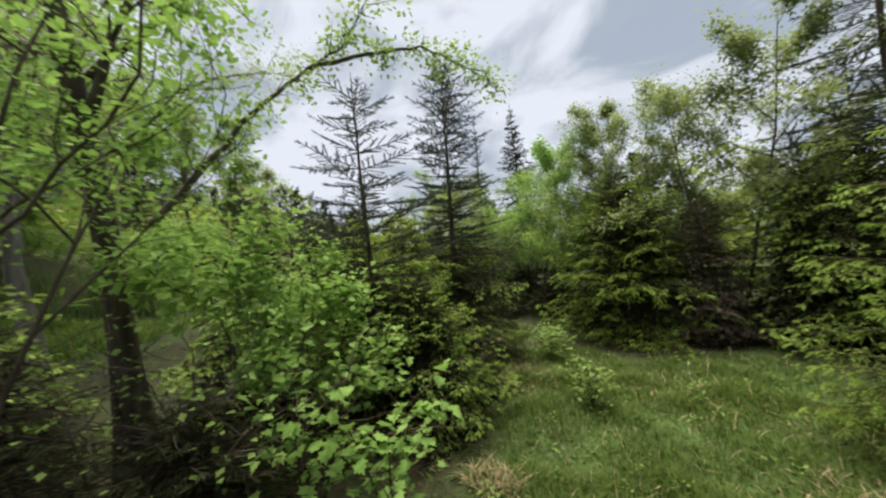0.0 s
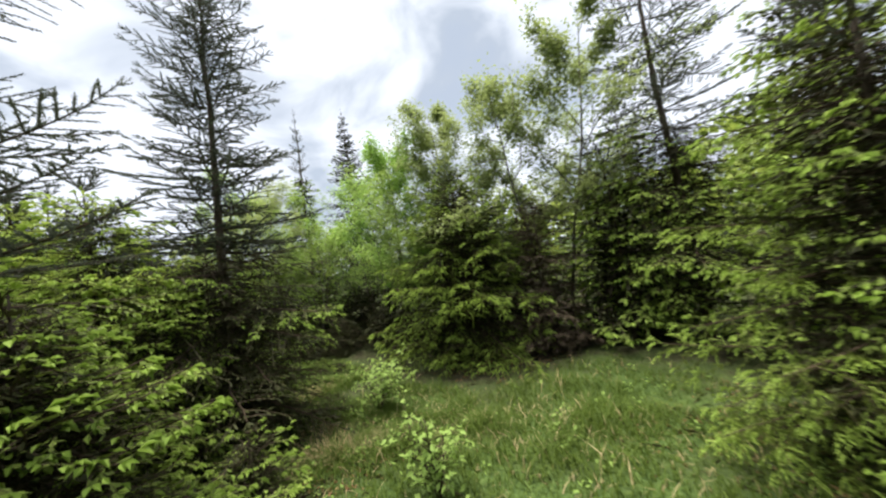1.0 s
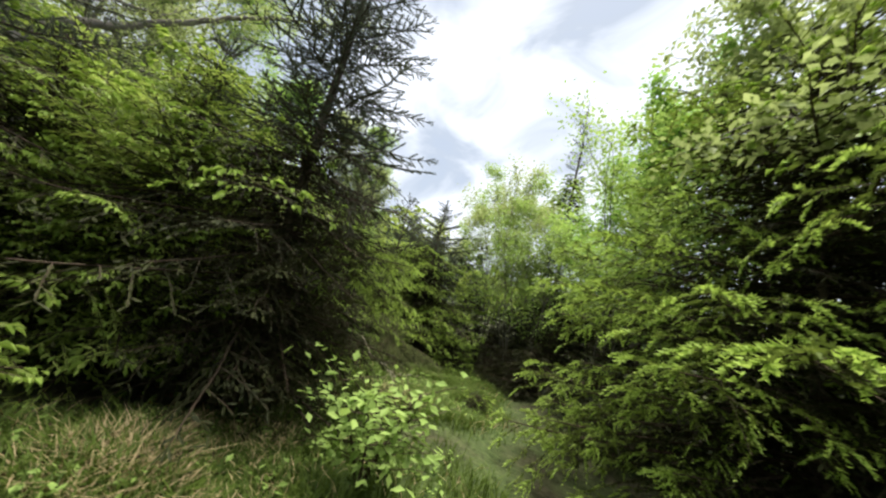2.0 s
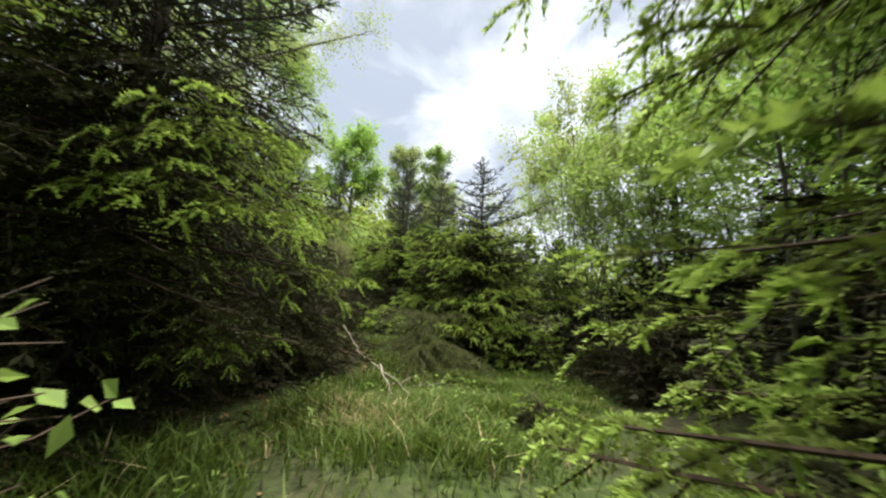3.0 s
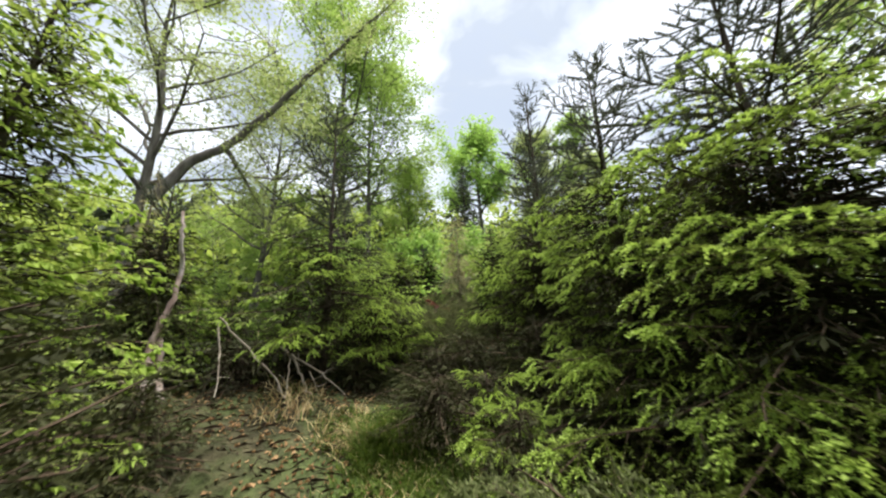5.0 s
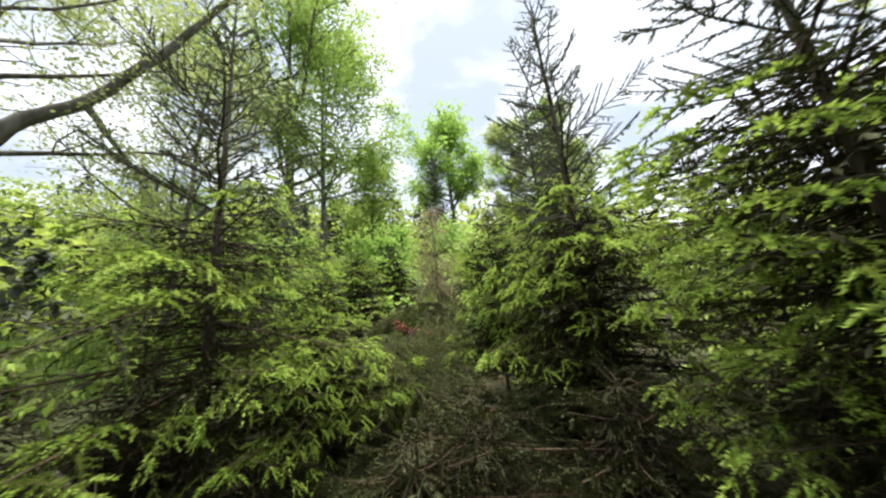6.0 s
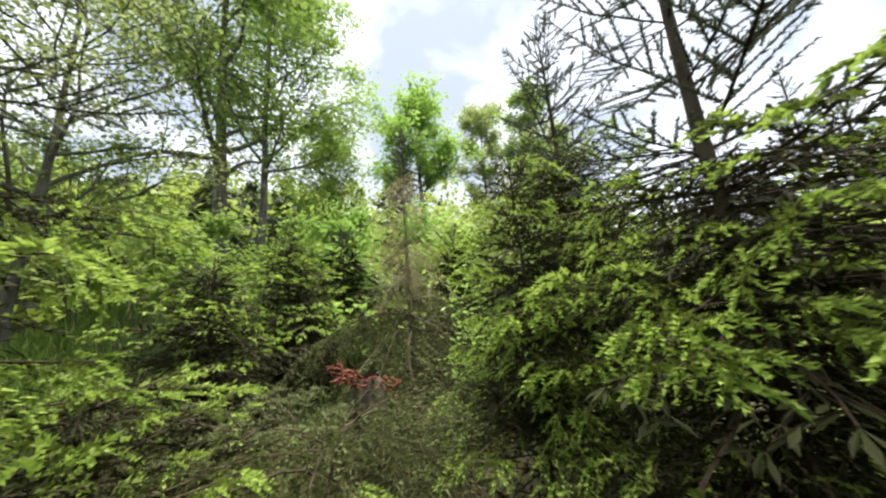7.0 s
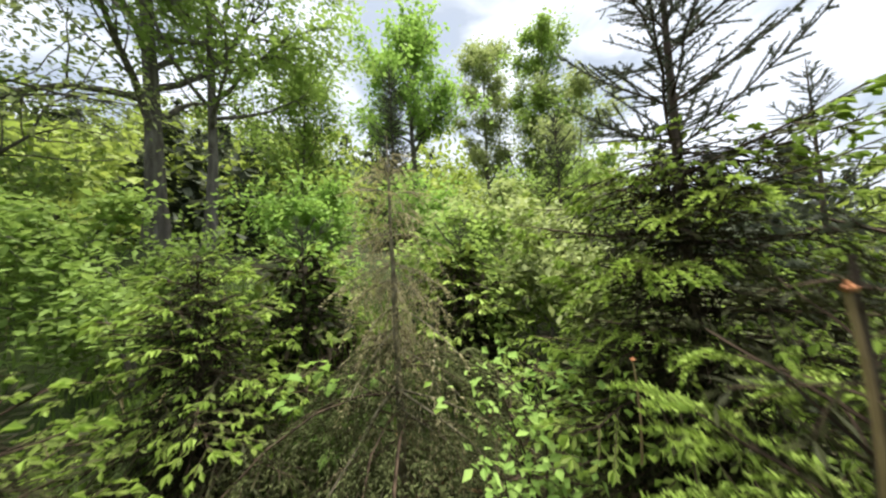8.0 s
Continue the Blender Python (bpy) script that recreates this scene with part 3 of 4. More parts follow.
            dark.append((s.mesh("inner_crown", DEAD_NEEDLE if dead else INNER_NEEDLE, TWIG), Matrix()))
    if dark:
        child("inner_crown", joined("inner_crown", dark), root, label="dark inner boughs and dead twigs added to deepen the crown's shade")
    # the leader: upright shoot with a crown of short ones
    s = Shape()
    tipz = axis[-1]
    pp = np.array([tipz - np.array([0, 0, 0.30]) * q / 5 for q in range(6)])
    brushes(s, pp, np.tile([0, 0, 1.0], (6, 1)), np.full(6, 0.06), rng, 10, 0.8, 0.014, 0.005, 1, flat=1.0)
    for q in range(4):
        a = q * 1.57 + rng.random()
        dd = np.array([math.cos(a), math.sin(a), 1.1])
        s.tube([tipz - np.array([0, 0, 0.25]), tipz - np.array([0, 0, 0.25]) + unit(dd) * 0.14], [0.003, 0.002], 3, 0)
        brushes(s, np.array([tipz - np.array([0, 0, 0.25]), tipz - np.array([0, 0, 0.25]) + unit(dd) * 0.07]), np.array([dd, dd]), np.full(2, 0.07), rng, 12, 0.8, 0.014, 0.005, 1, flat=1.0)
    child("leader", s.mesh("leader", TWIG, GREY_NEEDLE if grey else DARK_NEEDLE), root)
    return root


def leaves(s, p, rng, size, mat=0, droop=0.25, long=1.5):
    """Leaf blades folded along the midrib, one at each p, turned every way but mostly facing up."""
    n = len(p)
    a = rng.uniform(0, 2 * np.pi, n)
    tilt = rng.normal(-droop, 0.45, n)
    d = np.stack([np.cos(a) * np.cos(tilt), np.sin(a) * np.cos(tilt), np.sin(tilt)], 1)
    w = unit(np.cross(d, [0, 0, 1.0]) + rng.normal(0, 0.35, (n, 3)))
    nrm = unit(np.cross(w, d))
    ln = (size * rng.uniform(0.65, 1.25, n))[:, None]
    wd = ln / long * 0.5
    base, end = p, p + d * ln
    mid = p + d * ln * 0.45
    l, r = mid + w * wd + nrm * wd * 0.25, mid - w * wd + nrm * wd * 0.25
    v = np.stack([base, l, end, r], 1).reshape(-1, 3)
    i = np.arange(n)[:, None] * 4
    s.add(v, np.concatenate([i + [[0, 2, 1]], i + [[0, 3, 2]]]), mat)


LOBES = np.array([(0, 0), (.22, .10), (.50, .05), (.42, .28), (.62, .52), (.36, .52), (.30, .74), (.15, .68), (0, 1.0),
                  (-.15, .68), (-.30, .74), (-.36, .52), (-.62, .52), (-.42, .28), (-.50, .05), (-.22, .10)])


def maple_leaves(s, p, rng, size, mat=0):
    """Broad lobed leaves, cupped a little."""
    n, k = len(p), len(LOBES)
    a = rng.uniform(0, 2 * np.pi, n)
    tilt = rng.normal(-0.30, 0.28, n)
    d = np.stack([np.cos(a) * np.cos(tilt), np.sin(a) * np.cos(tilt), np.sin(tilt)], 1)
    w = unit(np.cross(d, [0, 0, 1.0]) + rng.normal(0, 0.15, (n, 3)))
    nrm = unit(np.cross(w, d))
    ln = (size * rng.uniform(0.6, 1.2, n))[:, None, None]
    o = LOBES
    cup = 0.22 * np.abs(o[:, 0]) - 0.25 * o[:, 1] ** 2
    rim = p[:, None] + ln * (w[:, None] * o[None, :, :1] + d[:, None] * o[None, :, 1:] + nrm[:, None] * cup[None, :, None])
    mid = p[:, None] + ln * (d[:, None] * 0.4 - nrm[:, None] * 0.03)
    v = np.concatenate([rim, mid], 1).reshape(-1, 3)
    i = np.arange(n)[:, None] * (k + 1)
    q = np.arange(k)
    f = np.stack([i + q[None], i + (q[None] + 1) % k, i + np.full((1, k), k)], -1).reshape(-1, 3)
    s.add(v, f, mat)


def wander(start, way, length, rng, n=7, bend=0.16, rise=0.0):
    pts, d = [np.array(start, float)], unit(np.array(way, float))
    for _ in range(n - 1):
        d = unit(d + rng.normal(0, bend, 3) + np.array([0, 0, rise]))
        pts.append(pts[-1] + d * length / (n - 1))
    return np.array(pts)


def broadleaf(name, x, y, top, radius, seed, label, mat=None, bark=None, stems=1, trunk=0.06, size=0.055, count=5000, crown_from=0.3, lean=(0, 0), limbs=9,
              category="tree", group="", spread=0.12, long=1.5, fan=0.25, gap=0.25, wobble=0.05, given=()):
    """Leaf tree: one or more trunks, limbs with side branches, and leaves along the outer branches."""
    rng = np.random.default_rng(seed)
    mat, bark = mat or LEAF, bark or BARK_GREY
    count, size = int(count * 1.45), size * 1.20
    z0 = height(x, y)
    H = top - z0
    root = thing(name, x, y, z0, label, category, group)
    tips = []
    off = np.array([x, y, z0])
    for st in range(stems):
        a = rng.uniform(0, 6.28) if stems > 1 else 0
        out = (fan if stems > 1 else 0.0)
        way = np.array([lean[0] / H + out * math.cos(a), lean[1] / H + out * math.sin(a), 1.0])
        n = 11
        hh = H * (1.0 if st == 0 else rng.uniform(0.72, 1.0)) * 0.93
        ax = [np.array([0.10 * math.cos(a) * (stems > 1), 0.10 * math.sin(a) * (stems > 1), -0.05])]
        d = unit(way)
        for _ in range(n - 1):
            d = unit(d + rng.normal(0, wobble, 3) + 0.25 * (unit(way) - d))
            ax.append(ax[-1] + d * hh / (n - 1))
        ax = np.array(ax)
        u = np.linspace(0, 1, n)
        s = Shape()
        s.tube(ax, trunk * (0.85 if st else 1) * (1 - 0.88 * u) * (1 + 0.5 * np.exp(-u * 18)), 8, 0)
        child("trunk", s.mesh("trunk", bark, smooth=True), root)
        for k in range(max(3, limbs // stems + (st == 0))):
            f = crown_from + (0.97 - crown_from) * (k + rng.random()) / max(3, limbs // stems)
            f = min(f, 0.97)
            p = np.array([np.interp(f, u, ax[:, c]) for c in range(3)])
            a = k * 2.4 + rng.uniform(-0.5, 0.5)
            L = radius * (1.15 - 0.75 * abs(f - 0.5)) * rng.uniform(0.75, 1.15) * (0.6 if f > 0.85 else 1)
            limb = wander(p, (math.cos(a), math.sin(a), rng.uniform(0.35, 1.0)), L, rng, 7, 0.16, 0.03)
            if not clear_of_lane(limb + off, gap + 0.1):
                continue
            s = Shape()
            lr = trunk * (1 - 0.85 * f) * 0.55
            i0 = s.tube(limb, lr * np.linspace(1, 0.25, 7) + 0.002, 5, 0)
            tips += list(limb[3:])
            for q in range(2, 7):
                for _ in range(2):
                    dd = unit(limb[q] - limb[q - 1]) + rng.normal(0, 0.6, 3)
                    sub = wander(limb[q], dd, L * rng.uniform(0.25, 0.5), rng, 5, 0.2, 0.02)
                    i1 = s.tube(sub, lr * 0.3 * np.linspace(1, 0.3, 5) + 0.0015, 3, 0)
                    s.bridge(i0 + 5 * q, i1, i1 + 1)
                    tips += list(sub[1:])
            child("limb", s.mesh("limb", bark, smooth=True), root)
        tips += list(ax[-3:])
    for line, lr in given:      # long limbs of known course, in world metres
        line = np.array(line) - off
        t = np.linspace(0, len(line) - 1, 4 * len(line))
        limb = np.stack([np.interp(t, np.arange(len(line)), line[:, c]) for c in range(3)], 1) + rng.normal(0, 0.012, (len(t), 3))
        s = Shape()
        i0 = s.tube(limb, lr * np.linspace(1, 0.06, len(t)), 6, 0)
        for q in range(len(t) // 4, len(t)):
            for _ in range(2):
                sub = wander(limb[q], unit(limb[q] - limb[q - 1]) * 0.6 + rng.normal(0, 0.7, 3), rng.uniform(0.3, 0.8) * min(1.0, 12 * lr), rng, 5, 0.25, 0.02)
                i1 = s.tube(sub, np.linspace(0.006, 0.002, 5), 3, 0)
                s.bridge(i0 + 6 * q, i1, i1 + 1)
                tips += list(sub[1:])
        child("limb", s.mesh("limb", bark, smooth=True), root)
    tips = np.array(tips)
    weight = rng.gamma(0.55, 1.0, len(tips)) + 0.03      # some twigs are leafy, others nearly bare
    p = tips[rng.choice(len(tips), count, p=weight / weight.sum())] + rng.normal(0, 0.8 * spread, (count, 3))
    near = np.min(np.linalg.norm((p + off)[:, None] - LANE_D[None], axis=2), axis=1) if count < 9000 and np.hypot(x + 1, y - 6) < 9 else np.full(count, 9.0)
    p = p[(near > gap) & (p[:, 2] > 0.02)]
    s = Shape()
    leaves(s, p, rng, size, 0, long=long)
    child("crown", s.mesh("crown", mat), root)
    return root


def sapling(name, x, y, top, radius, seed, label, size=0.10, count=60, mat=None, maple=True, stems=3, category="sapling", gap=0.22, group=""):
    """Young leaf tree: thin stems, leaves on short stalks in tiers."""
    rng = np.random.default_rng(seed)
    z0 = height(x, y)
    root = thing(name, x, y, z0, label, category, group)
    H = top - z0
    tips = []
    for st in range(stems):
        a = rng.uniform(0, 6.28)
        stem = wander((0, 0, -0.02), (0.5 * radius / max(H, .1) * math.cos(a), 0.5 * radius / max(H, .1) * math.sin(a), 1), H * rng.uniform(0.75, 1.0), rng, 8, 0.07)
        s = Shape()
        s.tube(stem, np.linspace(0.010, 0.003, 8), 5, 0)
        for q in range(2, 8):
            for _ in range(3):
                b = rng.uniform(0, 6.28)
                tw = wander(stem[q], (math.cos(b), math.sin(b), rng.uniform(0.1, 0.6)), radius * rng.uniform(0.4, 0.9), rng, 5, 0.12, -0.02)
                ts = Shape()
                ts.tube(tw, np.linspace(0.004, 0.0015, 5), 3, 0)
                child("twig", ts.mesh("twig", TWIG), root)
                tips += list(tw[1:])
        tips += [stem[-1]]
        child("stem", s.mesh("stem", TWIG, smooth=True), root)
    tips = np.array(tips)
    p = tips[rng.integers(len(tips), size=count)] + rng.normal(0, 0.03, (count, 3))
    near = np.min(np.linalg.norm((p + np.array([x, y, z0]))[:, None] - LANE_D[None], axis=2), axis=1)
    p = p[near > gap]
    s = Shape()
    (maple_leaves if maple else leaves)(s, p, rng, size, 0)
    child("foliage", s.mesh("foliage", mat or LEAF_BRIGHT), root)
    return root


# ---- ground ----
MEADOW = [(2.1, 3.2, 1.7, 2.0, 3.0), (1.2, 1.6, 1.5, 1.3, 1.2), (3.6, 4.2, 1.3, 1.3, 1.0), (2.05, 5.6, 0.8, 1.2, 1.2), (0.95, 7.9, 0.95, 1.0, 1.8),
                        (0.2, 8.6, 0.9, 0.6, 1.0), (0.85, 8.9, 0.75, 0.6, 1.0), (0.4, 9.0, 0.7, 0.5, .5), (1.0, 5.2, 0.8, 0.6, .6), (-1.4, 8.5, 0.9, 0.45, 1.5), (-2.1, 8.4, 0.4, 0.25, 0.6), (0.75, 9.35, 0.6, 0.45, .5), (1.0, 6.2, 0.6, 0.6, .4)]
FIELD = [(-10.0, 4.5, 3.5, 2.5, 2.0), (-7.0, 5.5, 1.5, 1.5, 1.0), (-8, 9.5, 2.0, 2.0, .6)]
def ground():
    near = np.linspace(-1, 1, 170)
    grid = np.sign(near) * (np.abs(near) ** 1.0 * 14 + np.abs(near) ** 6 * 900)
    gx, gy = np.meshgrid(grid - 3, grid + 7, indexing="ij")
    gz = heights(gx, gy)
    n = len(grid)
    v = np.stack([gx, gy, gz], -1).reshape(-1, 3)
    i, j = np.meshgrid(np.arange(n - 1), np.arange(n - 1), indexing="ij")
    q = np.stack([i * n + j, (i + 1) * n + j, (i + 1) * n + j + 1, i * n + j + 1], -1).reshape(-1, 4)
    s = Shape()
    s.add(v, np.concatenate([q[:, [0, 1, 2]], q[:, [0, 2, 3]]]))
    me = s.mesh("ground", FLOOR, smooth=True)
    turf = np.zeros(len(v))
    for x, y, rx, ry, _ in MEADOW + FIELD:
        turf = np.maximum(turf, np.clip(1.6 - 1.2 * np.hypot((v[:, 0] - x) / rx, (v[:, 1] - y) / ry), 0, 1))
    turf = np.maximum(turf, np.clip((np.hypot(v[:, 0] + 3, v[:, 1] - 7) - 40) / 40, 0, 1))
    me.attributes.new("turf", "FLOAT", "POINT").data.foreach_set("value", turf.astype(np.float32))
    return tagged(new("ground", me), "brown forest floor with moss and grass", "ground", kind="structure")


ground()


def blades(name, n, where, hmin, hmax, mats, label, seed, width=0.006, straw=0.1, lay=0.35):
    """Grass: bent blades of three faces, rooted on the ground, within the ovals given (x, y, rx, ry, share)."""
    rng = np.random.default_rng(seed)
    share = np.array([w[4] for w in where], float)
    pick = rng.choice(len(where), size=n, p=share / share.sum())
    W = np.array(where, float)[pick]
    a, r = rng.uniform(0, 6.283, n), np.sqrt(rng.random(n)) * (1 + rng.normal(0, 0.12, n))
    x, y = W[:, 0] + W[:, 2] * r * np.cos(a), W[:, 1] + W[:, 3] * r * np.sin(a)
    z = heights(x, y) - 0.01
    b = rng.uniform(0, 6.283, n)
    clump = 0.5 + 0.5 * np.sin(3.1 * x + 1.7 * np.sin(2.3 * y) + 0.9 * np.sin(7.1 * y)) * np.sin(2.7 * y + 1.3 * np.sin(3.3 * x) + 0.8 * np.sin(6.3 * x))
    h = (rng.uniform(hmin, hmax, n) * (0.5 + 1.1 * clump))[:, None]
    out = np.stack([np.cos(b), np.sin(b), 0 * b], 1) * (h * lay * rng.uniform(0.3, 1.6, (n, 1)))
    w = np.stack([-np.sin(b), np.cos(b), 0 * b], 1) * width * rng.uniform(0.6, 1.4, (n, 1))
    p0 = np.stack([x, y, z], 1)
    p1 = p0 + out * 0.35 + np.array([0, 0, 1.0]) * h * 0.6
    p2 = p0 + out * 1.0 + np.array([0, 0, 1.0]) * h * 0.95
    v = np.stack([p0 + w, p0 - w, p1 - w * 0.8, p1 + w * 0.8, p2], 1).reshape(-1, 3)
    dry = rng.random(n) < straw * (0.35 + 2.6 * (1 - clump) ** 2)
    s = Shape()
    i = np.arange(n)[:, None] * 5
    f = np.stack([i + [[0, 1, 2]], i + [[0, 2, 3]], i + [[3, 2, 4]]], 1)
    s.add(v, np.concatenate([f[~dry].reshape(-1, 3), f[dry].reshape(-1, 3)]))
    s.m = [np.concatenate([np.zeros((~dry).sum() * 3), np.ones(dry.sum() * 3)])]
    ob = new(name, s.mesh(name, *mats))
    return tagged(ob, label, "grass", kind="stuff")


blades("grass", 84000, MEADOW,
       0.04, 0.135, (GRASS, STRAW), "fresh green meadow grass with dry blades among it", 7, 0.0038, 0.04, 1.0)
blades("field_grass", 16000, FIELD, 0.10, 0.30, (FIELD_GRASS, STRAW), "bright green open field grass", 8, 0.012, 0.05)
blades("dry_grass", 9000, [(1.15, 5.3, 0.55, 0.45, 1.5), (0.75, 5.8, 0.45, 0.35, 1.0), (-2.35, 8.1, 0.30, 0.22, .8), (-2.8, 7.6, .4, .3, .15), (0.33, 2.65, 0.22, 0.22, .3), (0.9, 7.4, 0.35, 0.25, .5),
                           (-5.0, 9.0, .3, .3, .5), (2.6, 2.3, .3, .25, .12), (-7.2, 10.2, .9, .6, .6)],
       0.03, 0.11, (STRAW, GRASS), "pale dry flattened grass in tufts", 9, 0.004, 0.35, 1.5)


def herbs(n, where, seed):
    """Low broad-leaved herbs scattered in the grass, a few leaves to a plant."""
    rng = np.random.default_rng(seed)
    W = np.array(where, float)[rng.integers(len(where), size=n)]
    a, r = rng.uniform(0, 6.283, n), np.sqrt(rng.random(n)) * 0.95
    x, y = W[:, 0] + W[:, 2] * r * np.cos(a), W[:, 1] + W[:, 3] * r * np.sin(a)
    p = np.repeat(np.stack([x, y, heights(x, y)], 1), 7, axis=0)
    p = p + rng.normal(0, 1, p.shape) * [0.035, 0.035, 0] + [0, 0, 1] * rng.uniform(0.02, 0.10, (len(p), 1))
    s = Shape()
    leaves(s, p, rng, 0.045, 0, droop=-0.1, long=1.7)
    return tagged(new("meadow_herbs", s.mesh("meadow_herbs", LEAF)), "low green herbs among the grass", "herbs", kind="stuff")


herbs(260, [w for w in MEADOW if w[1] < 6.5 or w[0] > 0], 17)


def litter(n, where, seed, name="forest_litter", mats=None, label="brown twigs and dead leaves on the forest floor"):
    """Twigs, bark flakes and dead leaves strewn over the forest floor."""
    rng = np.random.default_rng(seed)
    W = np.array(where, float)[rng.integers(len(where), size=n)]
    a, r = rng.uniform(0, 6.283, n), np.sqrt(rng.random(n)) * rng.uniform(0.6, 1.15, n)
    x, y = W[:, 0] + W[:, 2] * r * np.cos(a), W[:, 1] + W[:, 2] * r * np.sin(a)
    p = np.stack([x, y, heights(x, y) + 0.006], 1)
    b, tilt = rng.uniform(0, 6.283, n), rng.normal(0.06, 0.16, n)
    d = np.stack([np.cos(b) * np.cos(tilt), np.sin(b) * np.cos(tilt), np.sin(tilt)], 1)
    twig = rng.random(n) < 0.45
    ln = np.where(twig, rng.uniform(0.04, 0.22, n), rng.uniform(0.02, 0.05, n))[:, None]
    w = unit(np.cross(d, [0, 0, 1.0]) + rng.normal(0, 0.3, (n, 3))) * np.where(twig, rng.uniform(0.0015, 0.004, n), rng.uniform(0.008, 0.018, n))[:, None]
    mid = p + d * ln * 0.5 + np.array([0, 0, 1.0]) * rng.uniform(0, 0.02, (n, 1))
    v = np.stack([p, mid + w, p + d * ln, mid - w], 1).reshape(-1, 3)
    i = np.arange(n)[:, None] * 4
    s = Shape()
    f = np.stack([i + [[0, 2, 1]], i + [[0, 3, 2]]], 1)
    s.add(v, np.concatenate([f[twig].reshape(-1, 3), f[~twig].reshape(-1, 3)]))
    s.m = [np.concatenate([np.zeros(twig.sum() * 2), np.ones((~twig).sum() * 2)])]
    return tagged(new(name, s.mesh(name, *(mats or (TWIG, DEAD_LEAF)))), label, "litter", kind="stuff")


litter(12500, [(-1.75, 7.95, 0.75), (-1.1, 7.7, 0.7), (-2.9, 7.8, 0.9), (-2.9, 6.8, 0.9), (-0.9, 9.3, 0.9), (0.0, 6.6, 1.3), (-0.6, 7.6, 0.8), (-0.6, 3.4, 1.2), (0.9, 4.9, 0.8), (-1.2, 1.6, 1.2), (4.0, 2.6, 1.2), (3.9, 6.6, 1.2), (-4.8, 9.6, 0.9), (-6.0, 10.6, 1.0)], 15)
litter(3500, [(-7.35, 10.35, 0.75), (-7.0, 10.0, 0.4)], 16, "dead_leaf_bank", (TWIG, PINK_LEAF), "purple-brown dead leaves on the bank")

# ---- spruces, along the way ----
spruce(0.1, 6.15, 4.95, 1.45, 11, "tall young spruce, dense below with a thin dark top", 0.42, low=0.08, shade=0.16, trunk=0.065, fade=0.42, density=1.3, lean=(0.25, -0.22), bare_long=0.8, open_top=0.65, sweep=2, rise=22, inner=1.8, tips=0.4, gap=0.7, reaching=((0.72, 6.90, -0.22), (0.70, 6.72, -0.27)))
spruce(-0.88, 4.1, 3.9, 1.15, 12, "slim spruce with thin dark upper branches", 0.40, low=0.2, fade=0.5, sweep=2, rise=22, open_top=1.2)
spruce(-0.62, 5.45, 2.3, 1.25, 61, "soft light green young spruce", 0.95, gap=0.6, low=0.10, fresh=True, density=1.15, fade=0.7, rise=40)
spruce(-1.25, 4.75, 2.0, 1.1, 65, "soft light green young spruce", 0.95, low=0.08, gap=0.6, fresh=True, density=1.15, fade=0.7, rise=40)
spruce(-1.55, 6.4, 2.75, 0.8, 62, "slim light green young spruce", 0.85, low=0.10, fresh=True, fade=0.8)
spruce(0.50, 4.42, 0.08, 0.42, 63, "small bright spruce at the edge of the grass", low=0.08, density=1.1, gap=0.5)
spruce(-0.25, 3.85, 1.25, 1.08, 13, "bushy young spruce with bright green new shoots", density=1.25, low=0.06, inner=1.6)
spruce(3.95, 7.15, 2.75, 1.85, 14, "broad spruce with bright new tips at the clearing's edge", 0.95, low=0.06, density=1.15, trunk=0.05, fade=0.5)
spruce(6.2, 4.35, 6.3, 1.5, 15, "tall dark spruce with airy drooping top boughs", 0.45, low=0.1, density=1.1, fade=0.6, sweep=-4, rise=20, inner=1.5, open_top=1.1)
spruce(3.98, 2.2, 3.0, 1.22, 16, "spruce with yellow-green new tips beside the grass", 0.66, low=0.05, inner=1.6)
spruce(4.4, 0.4, 4.2, 1.4, 17, "spruce with bright new growth", 0.85, low=0.08, far=True)
spruce(1.47, 12.5, 6.9, 0.9, 18, "narrow pointed spruce behind the leaf trees", 0.7, density=0.9, far=True, fade=1.0)
spruce(3.4, 14.3, 8.0, 2.3, 19, "dark dense pointed spruce", 1.1, density=1.7, far=True, plain=True, fade=1.25, low=0.2)
spruce(-0.8, 10.3, 2.75, 1.78, 20, "conical spruce with many bright tips above long grass", 0.60, low=0.05, density=1.25, fade=0.95, rise=30, sweep=4, inner=1.7, bare_long=1.4, gap=0.66, tips=0.95, shade=0.10)
spruce(0.22, 9.92, 0.08, 0.58, 42, "low spreading spruce with bright tips", low=0.06, density=1.3)
spruce(-1.66, 10.03, 2.75, 1.25, 21, "spruce with yellow-green tips and open top", 0.64, low=0.06, shade=0.26, tips=0.9, sweep=10, open_top=1.3, rise=34, inner=1.5, gap=0.95)
spruce(-3.22, 10.42, 3.95, 1.25, 22, "spruce with bare dark upper branches", 0.42, low=0.06, shade=0.24, density=1.05, gap=0.70, tips=0.85, sweep=14, open_top=1.8, reaching=((-3.70, 9.59, 1.10), (-3.15, 9.70, 1.05)), bare_long=1.1, inner=1.4)
spruce(-4.69, 11.27, 4.25, 1.2, 23, "spruce with a thin open top", 0.60, low=0.06, inner=2.0, density=1.1, sweep=14, open_top=1.3, bare_long=1.25)
spruce(-3.75, 7.75, 3.6, 1.25, 24, "spruce with sparse level branches and bright tips", 0.48, low=0.14, density=0.75, core=False)
spruce(-3.95, 8.4, 1.05, 1.0, 25, "low young spruce with bright tips", low=0.30, density=1.2, gap=0.6, tips=0.8)
spruce(-5.5, 8.4, 1.75, 0.95, 26, "young bright green spruce on the bank", low=0.05, shade=0.40, tips=0.75, inner=1.8)
